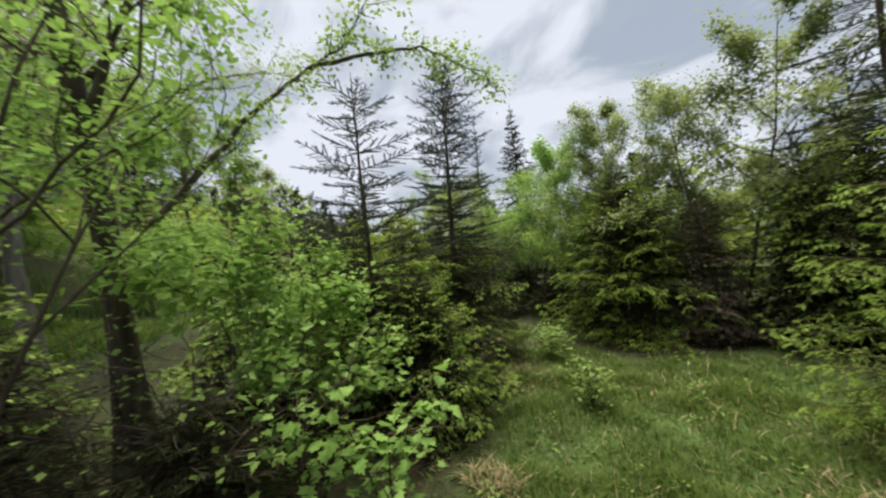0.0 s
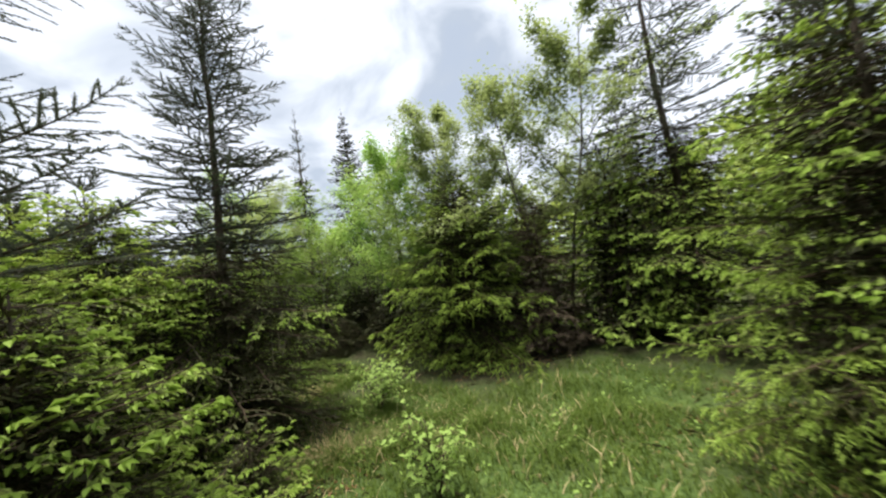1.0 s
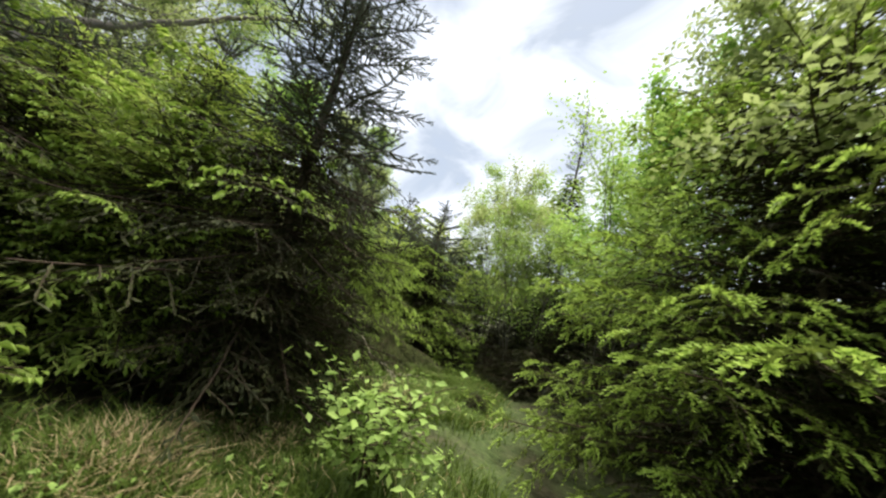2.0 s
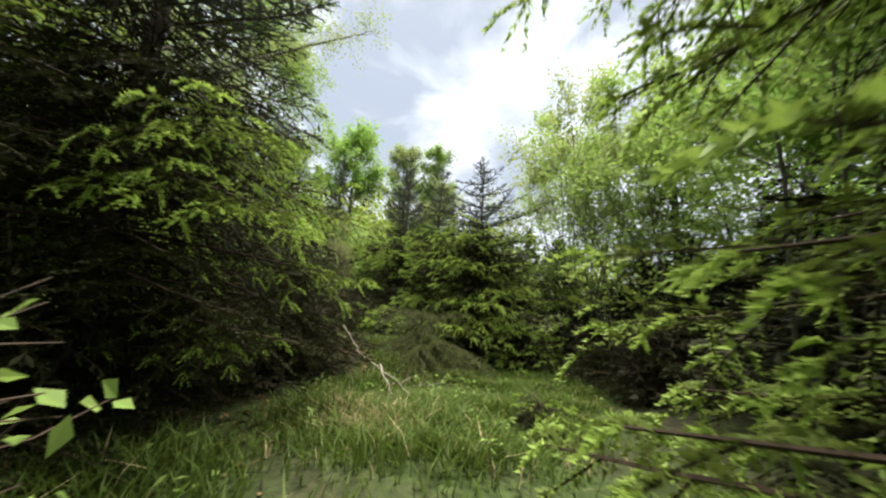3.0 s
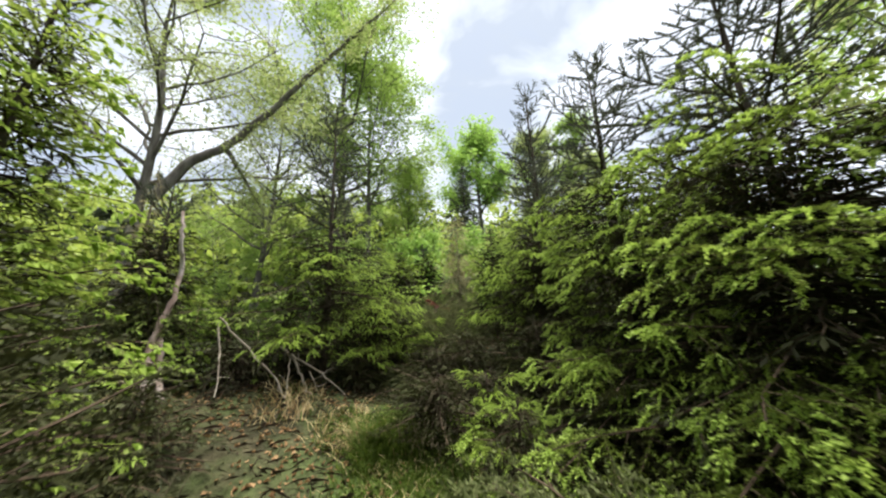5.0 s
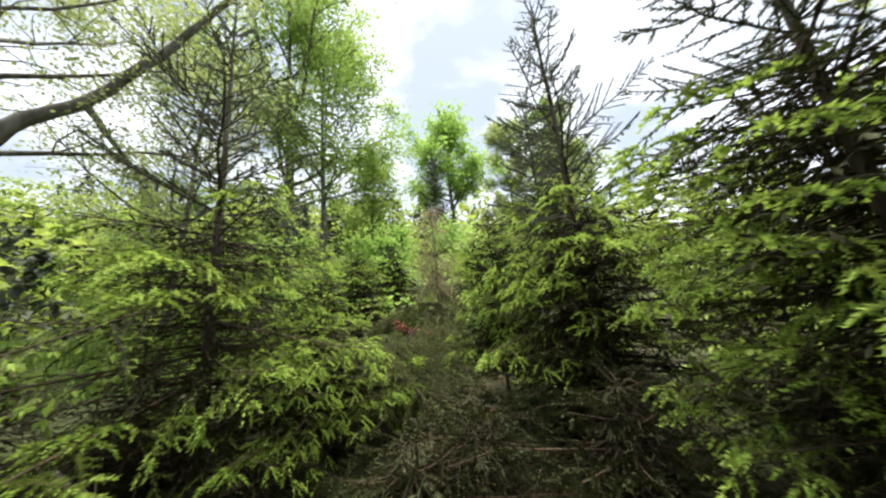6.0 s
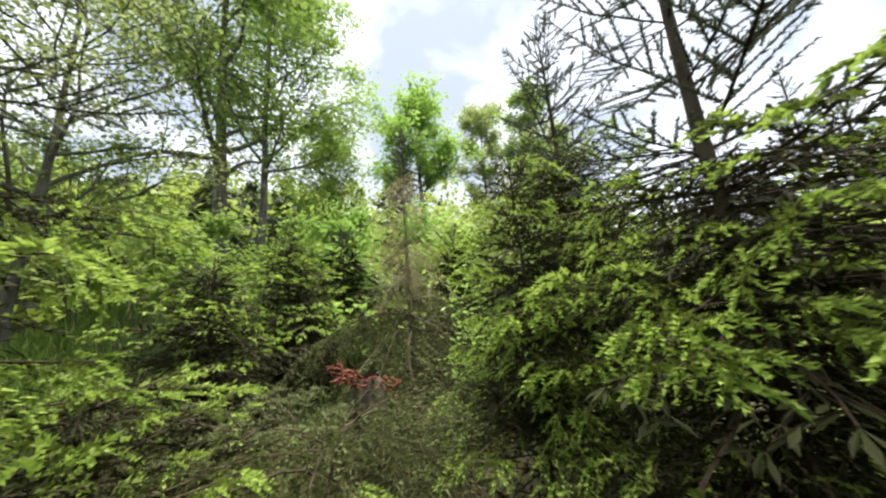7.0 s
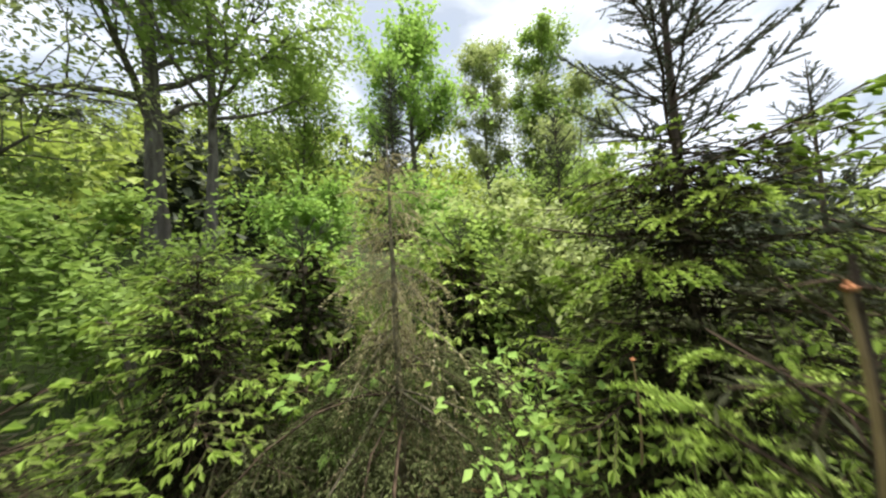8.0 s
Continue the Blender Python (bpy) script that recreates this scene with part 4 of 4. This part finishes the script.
spruce(-6.5, 8.9, 2.2, 0.9, 27, "young bright green spruce on the bank", low=0.05, shade=0.30, inner=1.8)
spruce(-3.95, 9.98, 2.0, 0.60, 28, "young spruce with a budding leader", low=0.30, trunk=0.013, density=1.0, gap=0.58, tips=0.7)
spruce(-8.3, 14.5, 5.2, 1.0, 29, "thin spruce at the edge of the wood", 0.5, far=True)
spruce(-5.0, 15.0, 4.3, 1.0, 30, "thin spruce at the edge of the wood", 0.4, density=0.8, far=True)
spruce(-4.1, 15.6, 4.5, 1.0, 31, "thin spruce at the edge of the wood", 0.4, density=0.8, far=True)
spruce(1.5, 8.25, -0.5, 0.28, 32, "seedling spruce in the grass", low=0.08)
spruce(-12.4, 12.45, 8.2, 1.5, 34, "tall dark half-bare spruce among bright leaf trees", 0.15, density=1.5, far=True, fade=0.9, bare_long=1.0, open_top=0.9)
spruce(5.0, 9.8, 4.2, 1.5, 35, "spruce in the back row", 0.7, far=True)
spruce(-5.92, 10.07, 2.95, 1.25, 36, "half-dead spruce hung with grey-brown lichen", grey=True, low=0.06, density=1.4, gap=0.24, hang=True, fade=0.55, slim=0.36)
spruce(4.95, 6.15, 2.05, 0.95, 37, "dead grey-brown spruce with a tangle of bare twigs", low=0.04, sweep=0, density=1.1, dead=True, fade=0.55, inner=1.5, rise=30)
spruce(-0.32, 8.75, -0.02, 1.0, 38, "low grey-green conifer bush over the grass", low=0.12, density=1.6, moss=True)
spruce(-4.12, 9.05, 0.80, 1.25, 43, "low drooping grey-green conifer under a dead spruce", low=0.25, density=2.3, moss=True, gap=0.26)

# ---- spruces standing behind those, closing the gaps ----
for i, (fx, fy, ft, fr) in enumerate([(6.2, 2.8, 3.6, 1.4), (8.0, 6.3, 4.6, 1.5), (5.8, 5.2, 2.6, 1.2), (7.6, 3.2, 5.0, 1.5), (-3.9, 1.0, 1.5, 1.2), (-3.3, 0.0, 1.6, 1.2), (-4.3, 2.6, 1.8, 1.2), (6.7, 6.2, 3.1, 1.4), (0.5, 12.7, 1.2, 1.2), (1.5, 12.4, 1.3, 1.2), (2.7, 11.8, 1.5, 1.2), (1.9, 10.9, 1.0, 1.0), (5.7, 7.4, 2.6, 1.1), (5.3, 8.2, 3.0, 1.3), (3.1, 9.0, 1.0, 1.0), (4.3, 9.3, 1.7, 1.1),
                                      (2.7, 10.4, 1.1, 1.2), (1.7, 11.7, 1.3, 1.2), (0.6, 13.0, 1.3, 1.2), (-2.2, 11.6, 2.6, 1.2),
                                      (-0.4, 12.0, 1.5, 1.1), (-5.8, 12.4, 2.4, 1.1), (-6.9, 11.2, 2.4, 1.0), (-3.2, 12.6, 2.6, 1.1), (-7.3, 9.6, 2.5, 0.9), (-2.3, 3.9, 2.4, 1.1), (-1.5, -0.6, 2.5, 1.1), (3.6, -1.2, 3.0, 1.3), (1.25, 11.4, .6, .9), (2.4, 11.2, .9, .9)]):
    # plain ones lack bright tips, to keep the wood's deep shade dark
    spruce(fx, fy, ft, fr, 200 + i, "spruce in the thicket behind the clearing", 0.8, low=0.04, density=0.60, group="thicket spruces", far=True, plain=ft < 1.3 or (0.5 < fx < 4.5 and fy > 8))

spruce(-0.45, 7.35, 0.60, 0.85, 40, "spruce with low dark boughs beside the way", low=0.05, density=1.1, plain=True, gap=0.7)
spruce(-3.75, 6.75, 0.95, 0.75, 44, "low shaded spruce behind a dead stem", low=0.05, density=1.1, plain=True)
spruce(-2.55, 6.55, 0.35, 0.60, 45, "low drooping grey-green conifer beside a dead stem", low=0.1, moss=True)
spruce(-3.45, 6.15, 2.2, 0.75, 64, "grey-green spruce with few new tips beside a dead stem", 0.7, low=0.08, tips=0.5, density=0.9)
spruce(-3.65, 5.85, 2.5, 0.85, 41, "grey-green spruce hung with lichen beside a dead stem", grey=True, hang=True, low=0.1, density=1.0)

# added dark fillers: only black shade is known under the hazels
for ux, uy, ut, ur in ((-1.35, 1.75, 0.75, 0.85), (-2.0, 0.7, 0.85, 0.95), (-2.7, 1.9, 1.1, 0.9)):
    spruce(ux, uy, ut, ur, int(400 + 10 * ux), "low dark spruce added to fill the shade under hazels", low=0.05, density=1.0, plain=True, gap=0.5)

# added dark fillers, put where only deep shade is known
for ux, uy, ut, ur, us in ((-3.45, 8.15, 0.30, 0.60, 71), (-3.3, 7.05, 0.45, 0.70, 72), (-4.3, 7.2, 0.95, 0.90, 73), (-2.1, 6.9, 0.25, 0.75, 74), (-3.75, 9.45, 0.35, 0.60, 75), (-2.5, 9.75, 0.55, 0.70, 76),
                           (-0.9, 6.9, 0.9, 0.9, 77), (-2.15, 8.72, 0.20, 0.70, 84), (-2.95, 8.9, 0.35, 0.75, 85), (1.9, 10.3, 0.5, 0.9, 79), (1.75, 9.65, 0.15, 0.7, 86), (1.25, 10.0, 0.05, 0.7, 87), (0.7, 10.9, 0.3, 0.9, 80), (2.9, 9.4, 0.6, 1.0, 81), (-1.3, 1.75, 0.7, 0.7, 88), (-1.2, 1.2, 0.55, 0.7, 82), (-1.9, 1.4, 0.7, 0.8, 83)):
    spruce(ux, uy, ut, ur, us, "low dark spruce added to fill a patch of deep shade", low=0.05, density=1.0, plain=True, gap=0.45, group="shaded low spruces", inner=1.6)

# ---- leaf trees ----
broadleaf("rowan_tree", 5.75, 6.7, 5.25, 1.35, 50, "forked grey-green leaf tree with open crown", LEAF_PALE, stems=2, fan=0.16, trunk=0.042, count=19000, size=0.055, crown_from=0.34, limbs=30, lean=(-0.3, -0.6), spread=0.10)
broadleaf("leaf_tree", 4.45, 8.1, 5.15, 1.1, 51, "slender grey-green leaf tree", LEAF_PALE, trunk=0.05, count=15000, size=0.055, crown_from=0.12, limbs=26, spread=0.10)
broadleaf("leaf_tree", 3.5, 9.75, 4.45, 1.4, 52, "rounded bright green leaf tree", LEAF_BRIGHT, trunk=0.06, count=13000, size=0.06, crown_from=0.2, limbs=22)
broadleaf("alder_clump", 1.2, 10.75, 3.55, 0.95, 53, "thin-stemmed clump of leaf trees with grey bark", LEAF, stems=7, fan=0.22, trunk=0.017, count=5500, size=0.045, crown_from=0.30, limbs=32)
broadleaf("alder_clump", 0.15, 11.9, 4.7, 1.2, 54, "thin-stemmed clump of leaf trees with grey bark", LEAF_PALE, stems=6, trunk=0.024, count=9500, size=0.055, crown_from=0.40, limbs=26)
broadleaf("alder_clump", -0.6, 13.2, 5.0, 1.1, 55, "thin-stemmed clump of leaf trees with grey bark", LEAF, stems=4, trunk=0.024, count=6500, size=0.055, crown_from=0.4, limbs=16)
broadleaf("leaf_tree", 2.65, 9.15, 3.4, 1.1, 56, "leafy young tree at the wood's edge", LEAF, stems=6, trunk=0.016, count=8000, size=0.042, crown_from=0.22, limbs=30)
broadleaf("leaf_tree", 1.7, 11.7, 4.2, 1.3, 70, "leafy young tree behind the alders", LEAF, stems=4, trunk=0.03, count=5500, size=0.055, crown_from=0.15, limbs=22)
broadleaf("leaf_tree", 2.75, 10.6, 4.1, 1.3, 71, "leafy young tree behind the alders", LEAF_BRIGHT, stems=4, trunk=0.03, count=5500, size=0.055, crown_from=0.15, limbs=22)
broadleaf("old_leaf_tree", -2.3, 2.5, 6.4, 1.9, 57, "dark-trunked leaf tree with long spreading limbs", LEAF, BARK, stems=2, trunk=0.105, count=3800, size=0.042, crown_from=0.45, limbs=14, fan=0.10, spread=0.09,
          given=(([(-2.17, 2.52, 1.9), (-1.54, 2.74, 2.73), (-1.02, 2.8, 3.13), (-.61, 2.89, 3.41), (-.3, 2.85, 3.74)], 0.030),
                 ([(-.88, 2.81, 3.21), (-.4, 2.89, 3.32), (.12, 2.94, 3.35), (.52, 3.02, 3.2), (.81, 3.09, 3.01)], 0.022)))
broadleaf("hazel", -2.1, 0.9, 3.8, 1.3, 58, "leafy hazel with many thin stems", LEAF_BRIGHT, BARK, stems=6, trunk=0.026, count=6000, size=0.038, crown_from=0.52, limbs=24, long=1.3, gap=1.0)
broadleaf("hazel", -1.6, 1.75, 1.35, 0.75, 69, "leafy hazel bush in the shade", LEAF, BARK, stems=3, trunk=0.012, count=300, size=0.040, crown_from=0.3, limbs=18, long=1.3, gap=0.6)
broadleaf("hazel", -1.35, 2.7, 1.9, 0.75, 59, "leafy hazel bush with fresh leaves", LEAF_BRIGHT, BARK, stems=4, trunk=0.02, count=3000, size=0.07, crown_from=0.2, limbs=16, long=1.25)
broadleaf("old_leaf_tree", -5.85, 4.35, 8.6, 2.6, 60, "big leaf tree with a long rising limb", LEAF_PALE, BARK_GREY, trunk=0.11, count=15000, size=0.048, crown_from=0.35, limbs=26, spread=0.16,
          given=(([(-5.8, 4.6, 2.9), (-5.86, 4.97, 3.65), (-5.96, 5.48, 4.11), (-5.88, 6.24, 4.97), (-5.66, 6.95, 5.79), (-5.35, 7.72, 6.49), (-5.0, 8.3, 6.9), (-4.55, 8.85, 7.2), (-4.1, 9.3, 7.4)], 0.095),
                 ([(-5.95, 5.48, 4.1), (-6.22, 5.82, 3.56), (-6.53, 6.18, 2.88)], 0.05)))
broadleaf("tall_leaf_tree", -12.0, 7.3, 15.5, 3.9, 61, "tall straight leaf tree with yellow-green leaves", LEAF, trunk=0.18, count=11000, size=0.105, crown_from=0.2, limbs=30, spread=0.26, wobble=0.015)
broadleaf("tall_leaf_tree", -11.6, 8.2, 12.5, 2.6, 62, "leaning leaf tree with yellow-green leaves", LEAF, trunk=0.11, wobble=0.03, lean=(0.0, 0.9), count=10000, size=0.11, crown_from=0.25, limbs=24, spread=0.26)
broadleaf("tall_leaf_tree", -9.6, 5.2, 8.5, 2.4, 68, "airy leaf tree at the edge of the field", LEAF_PALE, trunk=0.09, count=8000, size=0.075, crown_from=0.2, limbs=28, spread=0.28)
broadleaf("tall_leaf_tree", -15.2, 9.9, 9.0, 1.5, 63, "leaf tree with bright yellow-green crown", LEAF, trunk=0.10, count=6000, size=0.11, crown_from=0.30, limbs=22, spread=0.24)
broadleaf("maple_tree", -14.6, 14.0, 12.0, 2.1, 64, "tall maple with vivid green crown", LEAF_BRIGHT, trunk=0.16, count=7000, size=0.15, crown_from=0.45, limbs=26, spread=0.24)
broadleaf("birch", -14.4, 17.5, 12.6, 1.5, 65, "slender pale birch among the far trees", LEAF_PALE, trunk=0.10, count=9000, size=0.11, crown_from=0.25, limbs=20, spread=0.2)
broadleaf("birch", -12.2, 18.4, 11.6, 1.5, 66, "slender pale birch among the far trees", LEAF, trunk=0.10, count=9000, size=0.11, crown_from=0.2, limbs=20, spread=0.2)
broadleaf("birch", -10.5, 17.5, 8.5, 1.4, 67, "slender pale birch among the far trees", LEAF_PALE, stems=3, trunk=0.06, count=8000, size=0.10, crown_from=0.2, limbs=20, spread=0.2)
for i, (bx, by, bt, br, bm) in enumerate([(-8.2, 8.2, 2.9, 1.0, LEAF), (-8.8, 9.8, 3.4, 1.0, LEAF_BRIGHT), (-9.5, 11.8, 3.3, 1.1, LEAF_BRIGHT), (-7.4, 11.6, 2.6, .9, LEAF),
                                          (-7.5, 13.0, 3.4, 1.0, LEAF_PALE), (-10.5, 5.6, 4.9, 1.3, LEAF), (-12.5, 3.2, 5.2, 1.5, LEAF), (-6.2, 12.4, 2.6, 0.9, LEAF_PALE),
                                          (-9.0, 15.6, 5.0, 1.2, LEAF), (-14, 10.5, 4.6, 1.5, LEAF_BRIGHT)]):
    broadleaf("shrub", bx, by, bt, br, 80 + i, "leafy shrub of the wood's undergrowth", bm, stems=4, trunk=0.025, count=3600, size=0.075, crown_from=0.12, limbs=14, category="shrub", group="undergrowth shrubs", spread=0.14)

# ---- saplings ----
sapling("maple_sapling", -0.30, 1.95, 0.75, 0.55, 120, "maple sapling with broad bright green leaves", 0.085, 170)
sapling("maple_sapling", -0.80, 2.0, 1.0, 0.6, 121, "maple sapling with broad bright green leaves", 0.085, 150)
sapling("leaf_sapling", 1.72, 5.95, 0.0, 0.48, 122, "leafy sapling with pale green leaves in the grass", 0.062, 520, LEAF, maple=False, stems=4, gap=0.45)
sapling("leaf_sapling", 1.65, 3.86, 0.05, 0.27, 123, "small leafy sapling standing in the grass", 0.055, 330, LEAF, maple=False, stems=4)
sapling("maple_sapling", -6.3, 9.75, 1.45, 0.4, 124, "maple sapling with soft green leaves", 0.10, 70)
spruce(-2.2, 9.12, 0.20, 0.42, 125, "bright seedling spruce beside the way", low=0.08, density=1.2)
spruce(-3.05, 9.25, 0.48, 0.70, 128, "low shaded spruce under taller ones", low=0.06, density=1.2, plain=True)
spruce(-1.55, 9.05, 0.10, 0.42, 127, "bright seedling spruce beside the way", low=0.08, density=1.2)
sapling("leaf_sapling", -5.15, 10.55, 1.5, 0.55, 126, "leafy young shrub among the spruces", 0.06, 700, LEAF_BRIGHT, maple=False, stems=5)

# ---- dead wood ----
def stick(name, lines, label, category, mat, seed, rough=0.006):
    """Dead wood: one tapered, slightly crooked limb for each line, as parts of one thing. A line: points, thick end, thin end."""
    rng = np.random.default_rng(seed)
    first = np.array(lines[0][0][0])
    root = thing(name, *first, label, category)
    for pts, r0, r1 in lines:
        pts = np.array(pts) - first
        n = 5 * len(pts)
        t = np.linspace(0, len(pts) - 1, n)
        c = np.stack([np.interp(t, np.arange(len(pts)), pts[:, k]) for k in range(3)], 1) + rng.normal(0, rough, (n, 3))
        s = Shape()
        s.tube(c, np.linspace(r0, r1, n) * rng.uniform(0.95, 1.05, n), 7, 0)
        child("branch", s.mesh("branch", mat, smooth=True), root)
        for _ in range(3):      # broken side twigs
            q = rng.integers(n // 3, n)
            sub = wander(c[q], rng.normal(0, 1, 3) + np.array([0, 0, -0.2]), rng.uniform(0.06, 0.22), rng, 5, 0.25)
            s = Shape()
            s.tube(sub, np.linspace(r1 * 0.8, 0.0015, 5), 4, 0)
            child("twig", s.mesh("twig", mat, smooth=True), root)
    return root


stick("dead_branches", [([(-3.23, 7.41, .42), (-3.2, 7.57, .22), (-3.07, 7.68, .02), (-2.83, 7.71, -.2)], 0.014, 0.008), ([(-3.22, 7.51, .32), (-3.18, 7.8, .14), (-3.09, 8.08, -.1)], 0.010, 0.005),
                        ([(-3.07, 7.67, .02), (-2.96, 7.85, -.10), (-2.81, 8.04, -.18)], 0.012, 0.006), ([(-3.19, 7.5, .29), (-2.97, 7.54, 0)], 0.007, 0.005), ([(-3.16, 7.69, .17), (-3.02, 7.82, -.08)], 0.006, 0.003)],
      "bleached forked dead branch lying over dry grass", "branch", DEADWOOD, 301)
stick("dead_branches", [([(-3.08, 6.87, .71), (-3.12, 7.11, .44), (-3.03, 7.45, .11), (-2.78, 7.62, -.12)], 0.012, 0.006), ([(-3.08, 6.88, .68), (-2.99, 6.97, .38), (-2.85, 7.03, .05)], 0.010, 0.005)],
      "leaning bleached dead branch", "branch", DEADWOOD, 302)
stick("snag", [([(-3.2, 6.4, 1.75), (-3.18, 6.44, 1.51), (-3.26, 6.44, 1.16), (-3.18, 6.46, .89), (-3.04, 6.44, .56), (-2.97, 6.44, .38), (-2.92, 6.49, .02)], .014, .034),
               ([(-3.06, 6.46, .53), (-3.01, 6.53, .26), (-2.92, 6.62, .0)], .025, .03)], "crooked dead stem with peeling pinkish bark", "snag", PEELED, 303, 0.006)
stick("fallen_branch", [([(.04, 7.62, -.14), (.2, 7.71, -.35), (.43, 7.88, -.5), (.62, 8.0, -.66)], .007, .004), ([(.37, 7.8, -.42), (.55, 7.79, -.55), (.65, 7.78, -.66)], .006, .003)],
      "thin pale fallen branch under the spruce", "branch", DEADWOOD, 304)
stick("fallen_branch", [([(.3, 8.2, -.62), (.42, 8.45, -.60), (.55, 8.75, -.62)], .008, .004)], "thin pale stick in the grass", "branch", DEADWOOD, 305)


def rotten_stump(seed):
    """A snapped, leaning rotten stem: dark bark below, red heartwood standing out of the break in ragged slivers."""
    rng = np.random.default_rng(seed)
    x, y = -4.52, 9.32
    z0 = height(x, y)
    root = thing("rotten_stump", x, y, z0, "snapped rotten stump with crumbling red heartwood", "stump")
    n = 9
    u = np.linspace(0, 1, n)
    top = np.array([0.02, -0.04, 0.88 - z0])
    c = np.array([0, 0, -0.05]) * (1 - u)[:, None] + top * u[:, None] + rng.normal(0, 0.005, (n, 3))
    s = Shape()
    s.tube(c, 0.10 * (1 + 0.5 * np.exp(-5 * u)) * rng.uniform(0.93, 1.07, n) * np.where(u > 0.99, 0.6, 1), 11, 0)
    child("bark", s.mesh("bark", BARK, smooth=True), root)
    way = unit(np.array([-0.06, 0.33, -0.11]))
    for k in range(120):      # crumbling slivers lying across the break
        p = top + way * rng.uniform(-0.20, 0.18) + np.array([rng.uniform(-0.06, 0.09), 0, rng.normal(-0.02, 0.022)])
        d = unit(way * rng.choice([-1, 1]) + rng.normal(0, 0.35, 3))
        s = Shape()
        L, w = rng.uniform(0.015, 0.05), rng.uniform(0.004, 0.010)
        s.tube([p, p + d * L * 0.5 + rng.normal(0, 0.006, 3), p + d * L], np.array([w * 0.7, w * rng.uniform(0.8, 1.1), 0.004]), 4, 0)
        child("splinter", s.mesh("splinter", REDWOOD), root)
    return root


rotten_stump(306)


def buds(name, x, y, z0, z1, r, label):
    """An upright leader with a ring of scaly buds at its tip."""
    root = thing(name, x, y, z0, label, "shoot")
    s = Shape()
    u = np.linspace(0, 1, 8)
    s.tube(np.stack([0.01 * np.sin(3 * u), 0 * u, (z1 - z0) * u], 1), r * (1.15 - 0.3 * u), 7, 0)
    child("stem", s.mesh("stem", SHOOT, smooth=True), root)
    for k in range(5):
        a = k * 1.4
        up = np.array([math.cos(a) * (0.9 if k else 0), math.sin(a) * (0.9 if k else 0), 0.35 if k else 1.0])
        q = np.linspace(0, 1, 6)[:, None]
        s = Shape()
        s.tube(np.array([0.003, 0, z1 - z0]) + unit(up) * q * r * 3.2, r * np.array([0.5, 0.95, 1.0, 0.8, 0.45, 0.08]), 6, 0)
        child("bud", s.mesh("bud", BUD, smooth=True), root, label="reddish scaly bud")
    return root


buds("budding_leader", -3.95, 9.93, 1.62, 1.96, 0.0042, "orange-brown spruce leader tipped with red buds")
buds("budding_leader", -4.50, 10.38, 1.35, 1.68, 0.0038, "thin brown shoot tipped with a red bud")

# ---- far woods ----
def far_woods(name, spots, seed, mat, label):
    rng = np.random.default_rng(seed)
    s = Shape()
    for x, y, h, r, pointed in spots:
        z0 = height(x, y)
        n = 230
        f = rng.random(n) ** 0.8
        rad = r * ((1 - f) ** 0.9 if pointed else np.sqrt(np.clip(1 - (2 * f - 0.9) ** 2 / 1.3, 0.05, 1))) * np.sqrt(rng.uniform(0.3, 1.1, n))
        lump = 1 + 0.25 * np.sin(5 * f * 6.28 + x)
        a = rng.uniform(0, 6.283, n)
        p = np.stack([x + rad * lump * np.cos(a), y + rad * lump * np.sin(a), z0 + h * (0.08 + 0.92 * f)], 1)
        leaves(s, p, rng, 0.065 * h + 0.20, 0, droop=0.5, long=1.3)
    return tagged(new(name, s.mesh(name, mat)), label, "woods", kind="stuff")


rng = np.random.default_rng(5)
spots_leaf, spots_dark = [], []
for ring, (near, far, n, low, high) in enumerate(((13, 19, 60, 2.6, 4.4), (19, 34, 100, 3.5, 6.5), (34, 95, 190, 6.0, 11.0))):
    for k in range(n):
        a, r = (k + rng.random()) * 6.283 / n, rng.uniform(near, far)
        x, y = -3 + r * math.cos(a), 7.5 + r * math.sin(a)
        if -19 < x < -6 and 0.5 < y < 6.6 or -30 < x < -12 and 12 < y < 24 and k % 2:      # the open field, a thin place in the wood
            continue
        h = rng.uniform(low, high)
        (spots_dark if rng.random() < 0.45 and not (-30 < x < -12 and 12 < y < 24) else spots_leaf).append((x, y, h, h * rng.uniform(0.28, 0.42)))
for k in range(170):      # the wooded hillside beyond the field
    a, r = radians(rng.uniform(170, 232)), rng.uniform(18, 75)
    h = rng.uniform(4.5, 9.0)
    x, y = -3 + r * math.cos(a), 7.5 + r * math.sin(a)
    if not (-19 < x < -6 and 0.5 < y < 6.6):
        (spots_dark if rng.random() < 0.35 else spots_leaf).append((x, y, h * 0.8, h * rng.uniform(0.28, 0.42)))
far_woods("far_leaf_woods", [(x, y, h, r, False) for x, y, h, r in spots_leaf], 6, LEAF_FAR, "distant leaf trees closing the view")
far_woods("far_spruce_woods", [(x, y, h, r, True) for x, y, h, r in spots_dark], 7, DARK_NEEDLE, "distant spruces closing the view")
